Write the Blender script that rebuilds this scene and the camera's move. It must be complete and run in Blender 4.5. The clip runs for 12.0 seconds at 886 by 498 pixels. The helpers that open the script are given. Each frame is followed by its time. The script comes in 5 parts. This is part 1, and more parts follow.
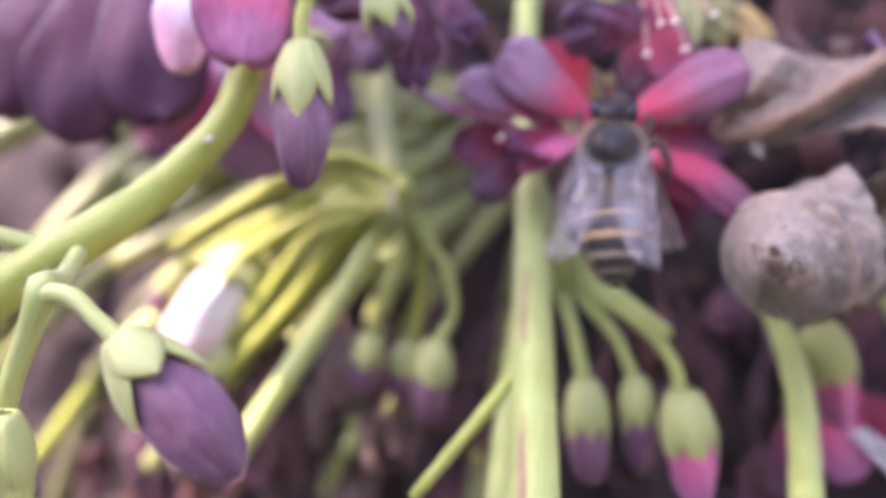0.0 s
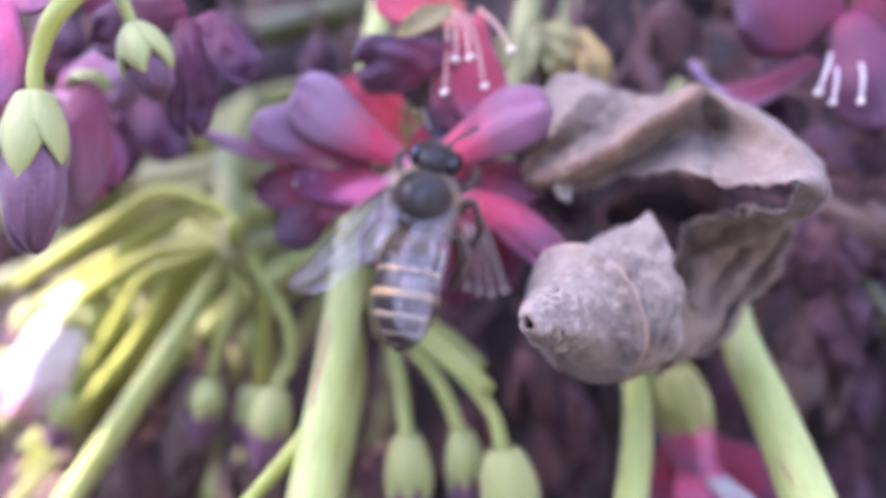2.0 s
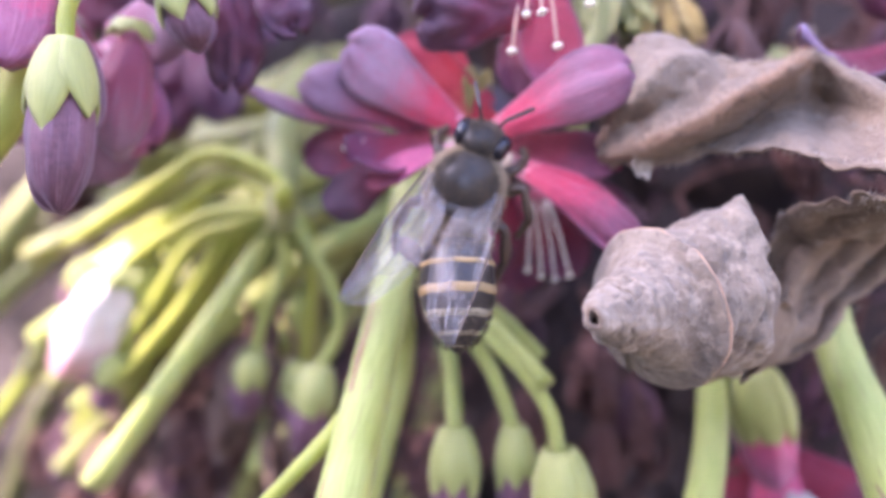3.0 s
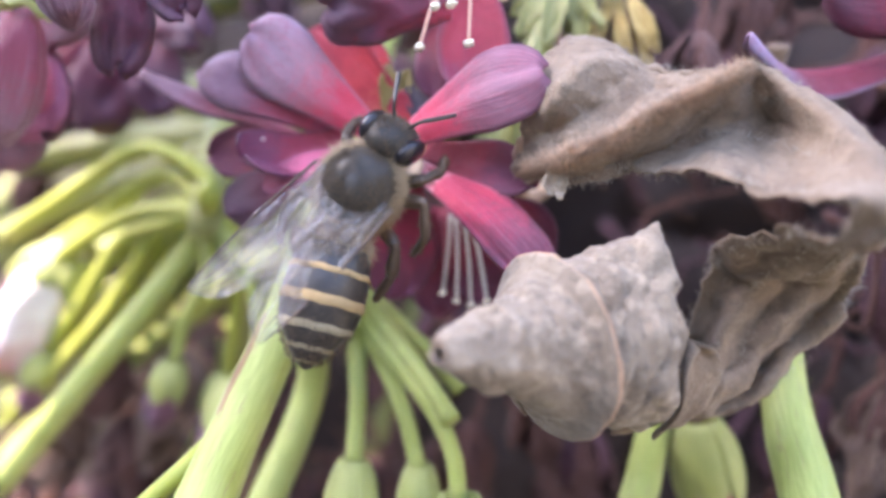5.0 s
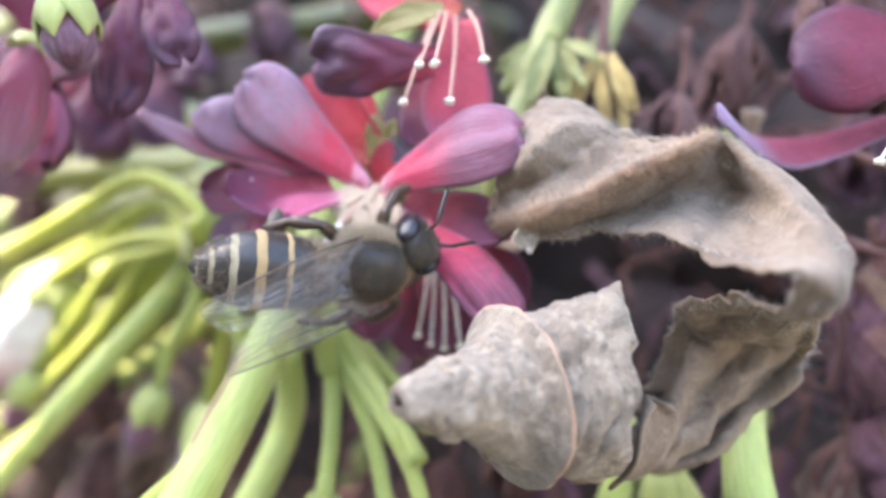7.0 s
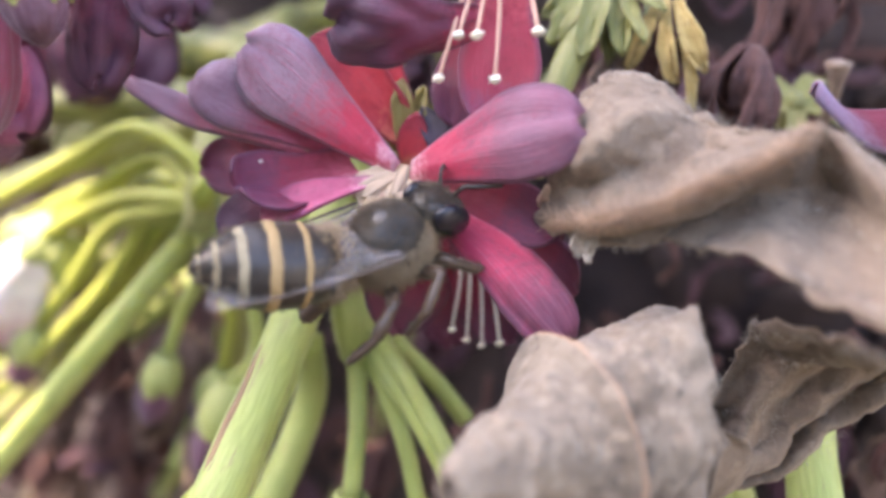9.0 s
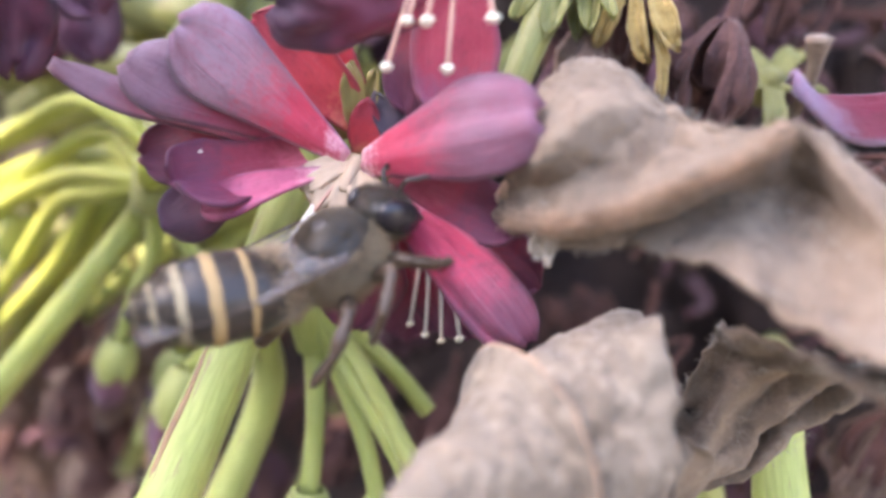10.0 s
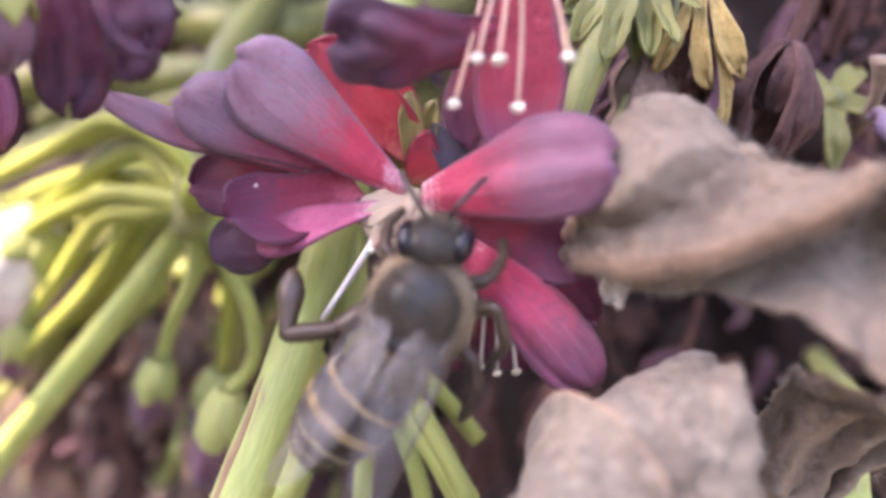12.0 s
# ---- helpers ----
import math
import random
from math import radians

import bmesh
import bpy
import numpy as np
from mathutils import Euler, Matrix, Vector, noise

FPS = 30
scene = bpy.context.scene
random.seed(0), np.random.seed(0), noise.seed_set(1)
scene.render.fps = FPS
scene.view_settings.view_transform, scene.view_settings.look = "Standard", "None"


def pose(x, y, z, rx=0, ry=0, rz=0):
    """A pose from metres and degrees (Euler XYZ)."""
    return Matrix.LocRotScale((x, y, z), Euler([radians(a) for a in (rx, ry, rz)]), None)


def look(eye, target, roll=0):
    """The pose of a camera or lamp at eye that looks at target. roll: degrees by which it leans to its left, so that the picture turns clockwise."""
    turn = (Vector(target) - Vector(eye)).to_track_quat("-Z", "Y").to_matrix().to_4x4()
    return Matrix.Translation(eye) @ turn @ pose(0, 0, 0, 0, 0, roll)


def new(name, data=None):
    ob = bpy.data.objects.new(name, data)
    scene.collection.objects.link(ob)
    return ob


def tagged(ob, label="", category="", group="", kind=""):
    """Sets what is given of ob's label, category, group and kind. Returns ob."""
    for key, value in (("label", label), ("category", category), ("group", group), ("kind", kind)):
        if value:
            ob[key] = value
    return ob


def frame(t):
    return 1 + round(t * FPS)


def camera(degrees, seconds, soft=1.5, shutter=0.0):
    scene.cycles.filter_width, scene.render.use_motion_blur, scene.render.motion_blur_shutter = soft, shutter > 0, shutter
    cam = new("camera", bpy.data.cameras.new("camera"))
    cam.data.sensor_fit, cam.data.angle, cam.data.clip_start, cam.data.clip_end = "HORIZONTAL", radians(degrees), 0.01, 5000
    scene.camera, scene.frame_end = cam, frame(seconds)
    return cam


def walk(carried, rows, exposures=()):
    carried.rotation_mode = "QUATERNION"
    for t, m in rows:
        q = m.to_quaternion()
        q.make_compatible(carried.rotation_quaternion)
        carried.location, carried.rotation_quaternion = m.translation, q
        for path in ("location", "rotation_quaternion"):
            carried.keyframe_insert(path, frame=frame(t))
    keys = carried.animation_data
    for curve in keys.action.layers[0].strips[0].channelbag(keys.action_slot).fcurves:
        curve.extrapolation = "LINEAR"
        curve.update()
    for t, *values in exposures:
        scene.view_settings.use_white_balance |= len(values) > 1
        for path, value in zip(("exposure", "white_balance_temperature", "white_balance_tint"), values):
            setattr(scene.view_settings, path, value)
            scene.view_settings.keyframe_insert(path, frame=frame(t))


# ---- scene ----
cam = camera(60.0, 12.0, soft=3.3)
cam.data.dof.use_dof, cam.data.dof.focus_distance, cam.data.dof.aperture_fstop = True, 0.040, 18.0
# seconds, eye in millimetres from the plant's centre, yaw, pitch, roll in degrees
PATH = [
    (0, 9.61, 0.71, 0.40, 11.57, -4.84, 0.21),
    (0.5, 10.32, -0.70, 1.01, 12.30, -4.68, 0.05),
    (1, 14.48, 3.08, 1.49, 13.24, -5.41, -0.74),
    (1.5, 19.94, 6.41, 1.80, 11.81, -5.38, -0.50),
    (2, 23.79, 8.25, 4.23, 11.90, -5.27, -0.61),
    (2.5, 23.78, 11.31, 3.89, 14.10, -6.90, 0.24),
    (3, 23.37, 13.54, 3.97, 17.09, -7.31, 1.45),
    (3.5, 27.01, 16.12, 3.13, 16.99, -6.36, 2.21),
    (5.5, 30.99, 21.51, 4.19, 20.73, -5.55, 5.26),
    (6, 33.48, 20.61, 4.56, 20.17, -4.12, 6.06),
    (6.5, 35.62, 19.27, 2.24, 18.92, -4.32, 6.20),
    (7, 31.86, 20.15, 5.17, 20.50, -4.06, 7.39),
    (7.5, 30.17, 21.37, 5.23, 20.72, -6.82, 7.63),
    (9.5, 26.64, 27.58, 12.15, 19.18, -15.20, 7.55),
    (10, 27.11, 28.96, 12.90, 18.03, -17.10, 7.43),
    (10.5, 27.56, 28.69, 14.37, 18.23, -17.02, 6.88),
    (11, 28.63, 27.04, 13.53, 18.24, -18.02, 6.77),
    (11.5, 25.84, 28.39, 15.17, 18.60, -17.06, 6.25),
    (12, 23.85, 29.48, 14.62, 18.57, -18.13, 7.14),
]
HEIGHT = 1.0  # the flower cluster sits a metre up the trunk


def at(p):
    """A place given in millimetres round the flower cluster, in metres of the world."""
    return Vector((p[0] * 0.001, p[1] * 0.001, HEIGHT + p[2] * 0.001))


def eye_pose(x, y, z, yaw, pitch, roll):
    return Matrix.Translation(at((x, y, z))) @ pose(0, 0, 0, 0, 0, yaw) @ pose(0, 0, 0, 90 + pitch) @ pose(0, 0, 0, 0, 0, roll)


walk(cam, [(t, eye_pose(*row)) for t, *row in PATH], exposures=[(0.0, 3.04, 6650, 39), (1.0, 3.17, 6000, 41), (2.5, 3.27, 6050, 40), (3.5, 3.4, 7000, 32), (5.5, 3.44, 6900, 17), (6.0, 3.58, 6950, 14), (6.5, 3.6, 6850, 13), (7.5, 3.52, 7000, 11), (9.5, 3.17, 7500, 23), (10.0, 3.34, 7450, 22), (11.0, 3.27, 7650, 26), (11.5, 3.31, 7550, 29), (12.0, 3.16, 7450, 31)])

# ---- sky and sun ----
SUN_DIR = Vector((-0.62, -0.30, 0.72)).normalized()
world = bpy.data.worlds.new("sky")
scene.world = world
world.use_nodes = True
wn = world.node_tree.nodes
sky = wn.new("ShaderNodeTexSky")
sky.sky_type = "NISHITA"
sky.sun_disc = False
sky.sun_elevation = math.asin(SUN_DIR.z)
sky.sun_rotation = math.atan2(SUN_DIR.x, SUN_DIR.y)
wn["Background"].inputs["Strength"].default_value = 0.15
world.node_tree.links.new(sky.outputs[0], wn["Background"].inputs[0])
sun = new("sun", bpy.data.lights.new("sun", "SUN"))
sun.data.energy, sun.data.angle, sun.data.color = 2.0, radians(0.53), (1.0, 0.93, 0.82)
sun.matrix_world = look(tuple(SUN_DIR * 3 + Vector((0, 0, 1))), (0, 0, 1))


# ---- materials ----
class Mat:
    """A node material with a Principled shader and short helpers."""

    def __init__(self, name, rough=0.6, **inputs):
        self.m = bpy.data.materials.new(name)
        self.m.use_nodes = True
        self.t = self.m.node_tree
        self.b = self.t.nodes["Principled BSDF"]
        self.b.inputs["Roughness"].default_value = rough
        for key, value in inputs.items():
            self.b.inputs[key.replace("_", " ")].default_value = value

    def node(self, kind, **values):
        n = self.t.nodes.new(kind)
        for key, value in values.items():
            n.inputs[key].default_value = value
        return n

    def link(self, a, b):
        self.t.links.new(a, b)

    def coords(self, stretch=(1, 1, 1), uv=False):
        c, m = self.node("ShaderNodeTexCoord"), self.node("ShaderNodeMapping")
        m.inputs["Scale"].default_value = stretch
        self.link(c.outputs["UV" if uv else "Object"], m.inputs[0])
        return m.outputs[0]

    def noise(self, vec, scale, detail=4.0, rough=0.55, distort=0.0):
        n = self.node("ShaderNodeTexNoise", Scale=scale, Detail=detail, Roughness=rough, Distortion=distort)
        self.link(vec, n.inputs["Vector"])
        return n.outputs["Fac"]

    def ramp(self, fac, *stops):
        r = self.node("ShaderNodeValToRGB")
        e = r.color_ramp.elements
        while len(e) < len(stops):
            e.new(0.5)
        for el, (p, c) in zip(e, stops):
            el.position, el.color = p, (*c, 1.0) if len(c) == 3 else c
        self.link(fac, r.inputs[0])
        return r.outputs[0]

    def mix(self, fac, a, b, blend="MIX"):
        n = self.t.nodes.new("ShaderNodeMix")
        n.data_type, n.blend_type = "RGBA", blend
        for value, socket in ((fac, n.inputs[0]), (a, n.inputs[6]), (b, n.inputs[7])):
            if isinstance(value, (int, float)):
                socket.default_value = value
            elif isinstance(value, tuple):
                socket.default_value = (*value, 1.0)
            else:
                self.link(value, socket)
        return n.outputs[2]

    def math(self, op, a, b):
        n = self.t.nodes.new("ShaderNodeMath")
        n.operation = op
        for value, socket in ((a, n.inputs[0]), (b, n.inputs[1])):
            if isinstance(value, (int, float)):
                socket.default_value = value
            else:
                self.link(value, socket)
        return n.outputs[0]

    def random(self):
        return self.node("ShaderNodeObjectInfo").outputs["Random"]

    def axis(self, vec, n):
        s = self.node("ShaderNodeSeparateXYZ")
        self.link(vec, s.inputs[0])
        return s.outputs[n]

    def color(self, c):
        self.link(c, self.b.inputs["Base Color"])
        return self

    def bump(self, fac, strength=0.5, distance=0.0001):
        n = self.node("ShaderNodeBump", Strength=strength, Distance=distance)
        self.link(fac, n.inputs["Height"])
        if self.b.inputs["Normal"].links:
            self.link(self.b.inputs["Normal"].links[0].from_socket, n.inputs["Normal"])
        self.link(n.outputs[0], self.b.inputs["Normal"])
        return self

    def rough(self, fac, lo, hi):
        n = self.node("ShaderNodeMapRange")
        n.inputs["To Min"].default_value, n.inputs["To Max"].default_value = lo, hi
        self.link(fac, n.inputs[0])
        self.link(n.outputs[0], self.b.inputs["Roughness"])
        return self


def petal_mat(name, base, mid, tip, streak, sheen=0.22, split=0.45, trans=0.12):
    """Petal skin: pale claw, red throat and dusky tip along the petal, with fine veins."""
    k = Mat(name, 0.5, Sheen_Weight=sheen, Sheen_Roughness=0.45, Transmission_Weight=0.0)
    k.b.inputs["Sheen Tint"].default_value = (0.95, 0.75, 0.9, 1)
    k.b.inputs["Subsurface Weight"].default_value = trans
    k.b.inputs["Subsurface Radius"].default_value = (0.0012, 0.0004, 0.0005)
    k.b.inputs["Subsurface Scale"].default_value = 0.6
    uv, ob = k.coords(uv=True), k.coords()
    wob = k.noise(ob, 420, 3)
    speck = k.noise(ob, 2600, 4, 0.62)
    veins = k.noise(k.coords((1.2, 16, 1), uv=True), 2.6, 5, 0.6, 0.25)
    along = k.math("ADD", k.axis(uv, 0), k.math("MULTIPLY", k.math("SUBTRACT", wob, 0.5), 0.35))
    along = k.math("ADD", along, k.math("MULTIPLY", k.math("SUBTRACT", veins, 0.5), 0.28))
    along = k.math("ADD", along, k.math("MULTIPLY", k.math("SUBTRACT", speck, 0.5), 0.42))
    c = k.ramp(along, (0.02, base), (split * 0.45, mid), (split, mid), (min(split + 0.3, 0.97), tip))
    dark = tuple(v * 0.45 for v in mid)
    c = k.mix(k.ramp(veins, (0.5, (0, 0, 0)), (0.72, (1, 1, 1))), c, k.mix(0.5, c, streak))
    c = k.mix(k.ramp(wob, (0.35, (0, 0, 0)), (0.8, (0.55,) * 3)), c, k.mix(0.6, c, dark))
    c = k.mix(k.ramp(speck, (0.50, (0, 0, 0)), (0.74, (0.5,) * 3)), c, k.mix(0.7, c, dark))
    side = k.math("ABSOLUTE", k.math("SUBTRACT", k.math("ADD", k.axis(uv, 1), k.math("MULTIPLY", k.math("SUBTRACT", wob, 0.5), 0.12)), 0.5), 0)
    c = k.mix(k.ramp(side, (0.40, (0, 0, 0)), (0.5, (0.75,) * 3)), c, tuple(v * 0.55 for v in tip))
    k.color(c).bump(veins, 0.55, 0.00018).bump(k.noise(ob, 900, 3), 0.5, 0.0002).bump(k.noise(ob, 5200, 2), 0.35, 0.00005).rough(wob, 0.42, 0.68)
    return k.m


def plant_mat(name, a, b, spot, spots=0.62, gloss=0.45, scale=500, sss=0.15):
    """Living green skin with long fibres, patches and purple-brown flecks."""
    k = Mat(name, gloss)
    k.b.inputs["Subsurface Weight"].default_value = sss
    k.b.inputs["Subsurface Radius"].default_value = (0.0008, 0.001, 0.0003)
    k.b.inputs["Subsurface Scale"].default_value = 0.5
    k.b.inputs["Sheen Weight"].default_value = 0.15
    ob = k.coords()
    patch, fine = k.noise(ob, scale * 0.4, 3), k.noise(ob, scale * 4, 4)
    fibre = k.noise(k.coords((1.5, 14, 1), uv=True), 3.0, 5, 0.6)
    fleck = k.noise(k.coords((1.3, 9, 1), uv=True), 2.0, 5, 0.65, 0.5)
    c = k.mix(k.ramp(patch, (0.35, (0, 0, 0)), (0.68, (1, 1, 1))), a, b)
    c = k.mix(k.ramp(fibre, (0.4, (0, 0, 0)), (0.7, (0.5,) * 3)), c, tuple(min(1, v * 1.45) for v in b))
    c = k.mix(k.ramp(fleck, (spots, (0, 0, 0)), (spots + 0.1, (0.75,) * 3)), c, spot)
    k.color(c).bump(fibre, 0.4, 0.00012).bump(fine, 0.3, 0.00006).rough(patch, gloss - 0.1, gloss + 0.15)
    return k.m


def dry_mat(name, a, b, c3, scale=300, relief=0.0004, mottle=0.5, sheen=0.2):
    """Withered, papery tissue: blotches, dark specks and a net of shrunken veins."""
    k = Mat(name, 0.85)
    k.b.inputs["Sheen Weight"].default_value = sheen
    ob = k.coords()
    patch, fine, grain = k.noise(ob, scale, 5, 0.6, 0.4), k.noise(ob, scale * 6, 5, 0.65), k.noise(ob, scale * 22, 3)
    v = k.node("ShaderNodeTexVoronoi", Scale=scale * 2.6)
    v.feature = "DISTANCE_TO_EDGE"
    k.link(ob, v.inputs["Vector"])
    net = k.ramp(v.outputs["Distance"], (0.0, (1, 1, 1)), (0.14, (0, 0, 0)))
    c = k.mix(k.ramp(patch, (0.32, (0, 0, 0)), (0.66, (1, 1, 1))), a, b)
    c = k.mix(k.ramp(fine, (0.52, (0, 0, 0)), (0.72, (0.5 + 0.35 * mottle,) * 3)), c, c3)
    c = k.mix(k.ramp(k.noise(ob, scale * 4.3, 4, 0.6), (0.51, (0, 0, 0)), (0.68, (0.75 * mottle,) * 3)), c, tuple(min(1, x * 1.5) for x in b))
    c = k.mix(k.math("MULTIPLY", net, 0.07), c, tuple(min(1, x * 1.5) for x in b))
    k.color(c).bump(patch, 0.7, relief).bump(fine, 0.6, relief * 0.4).bump(net, 0.12, relief * 0.2).bump(grain, 0.6, relief * 0.16)
    return k.m


def plain_mat(name, a, b, rough=0.5, scale=1500, **inputs):
    k = Mat(name, rough, **inputs)
    ob = k.coords()
    k.color(k.mix(k.noise(ob, scale, 4), a, b)).bump(k.noise(ob, scale * 3, 3), 0.3, 0.00004)
    return k.m


PETAL = petal_mat("petal_crimson_mauve", (0.86, 0.42, 0.48), (0.62, 0.04, 0.085), (0.38, 0.245, 0.315), (0.64, 0.18, 0.26), sheen=0.25, split=0.34)
PETAL_DARK = petal_mat("petal_maroon", (0.42, 0.06, 0.10), (0.27, 0.014, 0.04), (0.15, 0.035, 0.075), (0.33, 0.035, 0.075), sheen=0.12)
PETAL_PURPLE = petal_mat("petal_dusky_purple", (0.45, 0.05, 0.12), (0.31, 0.055, 0.10), (0.25, 0.14, 0.19), (0.36, 0.17, 0.24), sheen=0.3)
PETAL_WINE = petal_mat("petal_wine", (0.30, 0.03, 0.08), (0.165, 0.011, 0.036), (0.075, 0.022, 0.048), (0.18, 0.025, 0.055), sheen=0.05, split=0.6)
PETAL_LAVENDER = petal_mat("petal_lavender_tip", (0.26, 0.02, 0.06), (0.17, 0.012, 0.035), (0.38, 0.29, 0.42), (0.15, 0.04, 0.07), sheen=0.1, split=0.68)
PETAL_BLUSH = petal_mat("petal_blush", (0.86, 0.50, 0.52), (0.66, 0.13, 0.23), (0.34, 0.06, 0.13), (0.82, 0.36, 0.45), sheen=0.2, split=0.55)
PETAL_MAUVE = petal_mat("petal_mauve_wine", (0.42, 0.03, 0.08), (0.15, 0.02, 0.05), (0.085, 0.04, 0.07), (0.19, 0.05, 0.09), sheen=0.2, split=0.5)
PETAL_PINK = petal_mat("petal_rose", (0.9, 0.6, 0.62), (0.68, 0.10, 0.20), (0.38, 0.12, 0.22), (0.8, 0.35, 0.45))
# rose petal whitened so that the blown-out sunlight is in its colour
PETAL_SUNLIT = petal_mat("petal_sunlit_rose", (0.92, 0.88, 0.80), (0.92, 0.84, 0.80), (0.80, 0.36, 0.42), (0.85, 0.7, 0.7))
PETAL_DEEP = petal_mat("petal_deep_crimson", (0.52, 0.07, 0.09), (0.37, 0.016, 0.045), (0.27, 0.07, 0.13), (0.44, 0.05, 0.09), sheen=0.08, split=0.68)
PETAL_ROSE = petal_mat("petal_bright_rose", (0.90, 0.60, 0.62), (0.62, 0.05, 0.11), (0.23, 0.08, 0.125), (0.78, 0.27, 0.34), sheen=0.1, split=0.54)
PETAL_FLUSH = petal_mat("petal_crimson_flush", (0.90, 0.60, 0.62), (0.60, 0.045, 0.10), (0.25, 0.115, 0.165), (0.74, 0.25, 0.33), sheen=0.1, split=0.38)
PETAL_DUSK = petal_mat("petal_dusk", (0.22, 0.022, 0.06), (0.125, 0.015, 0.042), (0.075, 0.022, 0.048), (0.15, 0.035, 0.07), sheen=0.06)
PETAL_NAVY = petal_mat("petal_slate", (0.10, 0.03, 0.06), (0.06, 0.045, 0.075), (0.07, 0.065, 0.095), (0.09, 0.07, 0.10), sheen=0.1)
PETAL_RED = petal_mat("petal_orange_red", (0.7, 0.20, 0.13), (0.60, 0.05, 0.07), (0.45, 0.04, 0.07), (0.68, 0.16, 0.14), sheen=0.12)
VIOLET = petal_mat("bud_violet", (0.25, 0.08, 0.115), (0.205, 0.085, 0.115), (0.09, 0.03, 0.048), (0.36, 0.21, 0.26), sheen=0.35)
STEM = plant_mat("stem_green", (0.31, 0.36, 0.075), (0.40, 0.45, 0.13), (0.30, 0.17, 0.10), 0.59)
STEM_YELLOW = plant_mat("stem_yellow_green", (0.28, 0.315, 0.03), (0.37, 0.395, 0.07), (0.35, 0.25, 0.06), 0.7)
# olive skin, also swapped in on far stalks to darken them like shade
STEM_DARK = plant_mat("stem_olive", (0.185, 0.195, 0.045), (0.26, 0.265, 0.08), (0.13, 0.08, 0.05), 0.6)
OLD_SEPAL = plant_mat("sepal_olive_brown", (0.20, 0.15, 0.045), (0.29, 0.235, 0.075), (0.16, 0.08, 0.05), 0.58)
# darkest stalk green, its low tone holds the shade
OLIVE_SHADED = plant_mat("stem_olive_shaded", (0.055, 0.058, 0.012), (0.095, 0.095, 0.024), (0.05, 0.035, 0.02), 0.55)
STREAK = plant_mat("stem_streak", (0.30, 0.15, 0.08), (0.38, 0.24, 0.11), (0.20, 0.08, 0.06), 0.55)
SEPAL_DULL = plant_mat("sepal_dull_green", (0.185, 0.19, 0.05), (0.26, 0.255, 0.085), (0.20, 0.13, 0.06), 0.62, 0.5)
SEPAL = plant_mat("sepal_green", (0.30, 0.335, 0.085), (0.385, 0.41, 0.135), (0.30, 0.25, 0.10), 0.72, 0.5)
DRY_LEAF = dry_mat("dry_leaf", (0.175, 0.118, 0.077), (0.27, 0.20, 0.14), (0.105, 0.075, 0.054), 230, 0.0006, 0.6, sheen=0.1)
DRY_ROLL = dry_mat("dry_leaf_rolled", (0.17, 0.125, 0.085), (0.31, 0.245, 0.178), (0.085, 0.062, 0.046), 300, 0.0006, 0.9)
DRY_RIM = dry_mat("dry_leaf_rim", (0.44, 0.28, 0.17), (0.52, 0.36, 0.24), (0.30, 0.20, 0.13), 500, 0.0002)
DRY_RUST = dry_mat("dry_leaf_rust", (0.42, 0.24, 0.14), (0.50, 0.32, 0.20), (0.40, 0.22, 0.12), 500, 0.0002)
DRY_PALE = dry_mat("dry_leaf_pale", (0.36, 0.30, 0.23), (0.46, 0.40, 0.32), (0.24, 0.19, 0.14), 500, 0.0002)
DRY_TWIG = dry_mat("dry_twig", (0.24, 0.16, 0.11), (0.34, 0.25, 0.18), (0.14, 0.09, 0.06), 500, 0.0003)
DRY_BROWN = dry_mat("dry_petal_brown", (0.084, 0.033, 0.029), (0.132, 0.058, 0.046), (0.042, 0.018, 0.016), 420, 0.0004, sheen=0.1)
DRY_PURPLE = dry_mat("dry_petal_purple", (0.080, 0.030, 0.043), (0.125, 0.054, 0.072), (0.044, 0.018, 0.026), 420, 0.0004, sheen=0.1)
DRY_YELLOW = dry_mat("dry_sepal_ochre", (0.40, 0.28, 0.09), (0.52, 0.39, 0.15), (0.28, 0.18, 0.06), 420, 0.0003)
# tan tissue, also the sunlit tone of withered flowers at the lower left
DRY_TAN = dry_mat("dry_petal_tan", (0.15, 0.092, 0.07), (0.23, 0.15, 0.11), (0.085, 0.05, 0.04), 420, 0.0004, sheen=0.1)
BARK = dry_mat("bark", (0.028, 0.017, 0.015), (0.042, 0.027, 0.024), (0.015, 0.010, 0.009), 60, 0.003, sheen=0.02)
SOIL = dry_mat("soil", (0.045, 0.032, 0.024), (0.08, 0.06, 0.042), (0.028, 0.02, 0.014), 6, 0.01)
PLASTER = dry_mat("old_plaster", (0.30, 0.28, 0.24), (0.42, 0.40, 0.36), (0.2, 0.18, 0.15), 5, 0.004)
FILAMENT = plain_mat("filament", (0.46, 0.22, 0.16), (0.58, 0.36, 0.26), 0.45)
FILAMENT_WHITE = plain_mat("filament_white", (0.60, 0.54, 0.45), (0.74, 0.69, 0.60), 0.4)
ANTHER = plain_mat("anther", (0.80, 0.72, 0.52), (0.92, 0.88, 0.74), 0.55)
CREAM = plain_mat("cream_tuft", (0.44, 0.31, 0.21), (0.56, 0.43, 0.30), 0.8)
LEAF_GREEN = plant_mat("leaf_green", (0.06, 0.12, 0.025), (0.10, 0.17, 0.04), (0.10, 0.10, 0.03), 0.7, 0.4)
SHELL = plain_mat("bee_black", (0.022, 0.018, 0.016), (0.052, 0.041, 0.032), 0.30, 2500)
BROWN = plain_mat("bee_brown", (0.11, 0.065, 0.035), (0.19, 0.12, 0.065), 0.4, 3000)
BAND = plain_mat("bee_ochre_band", (0.32, 0.20, 0.08), (0.46, 0.32, 0.15), 0.7, 4000)
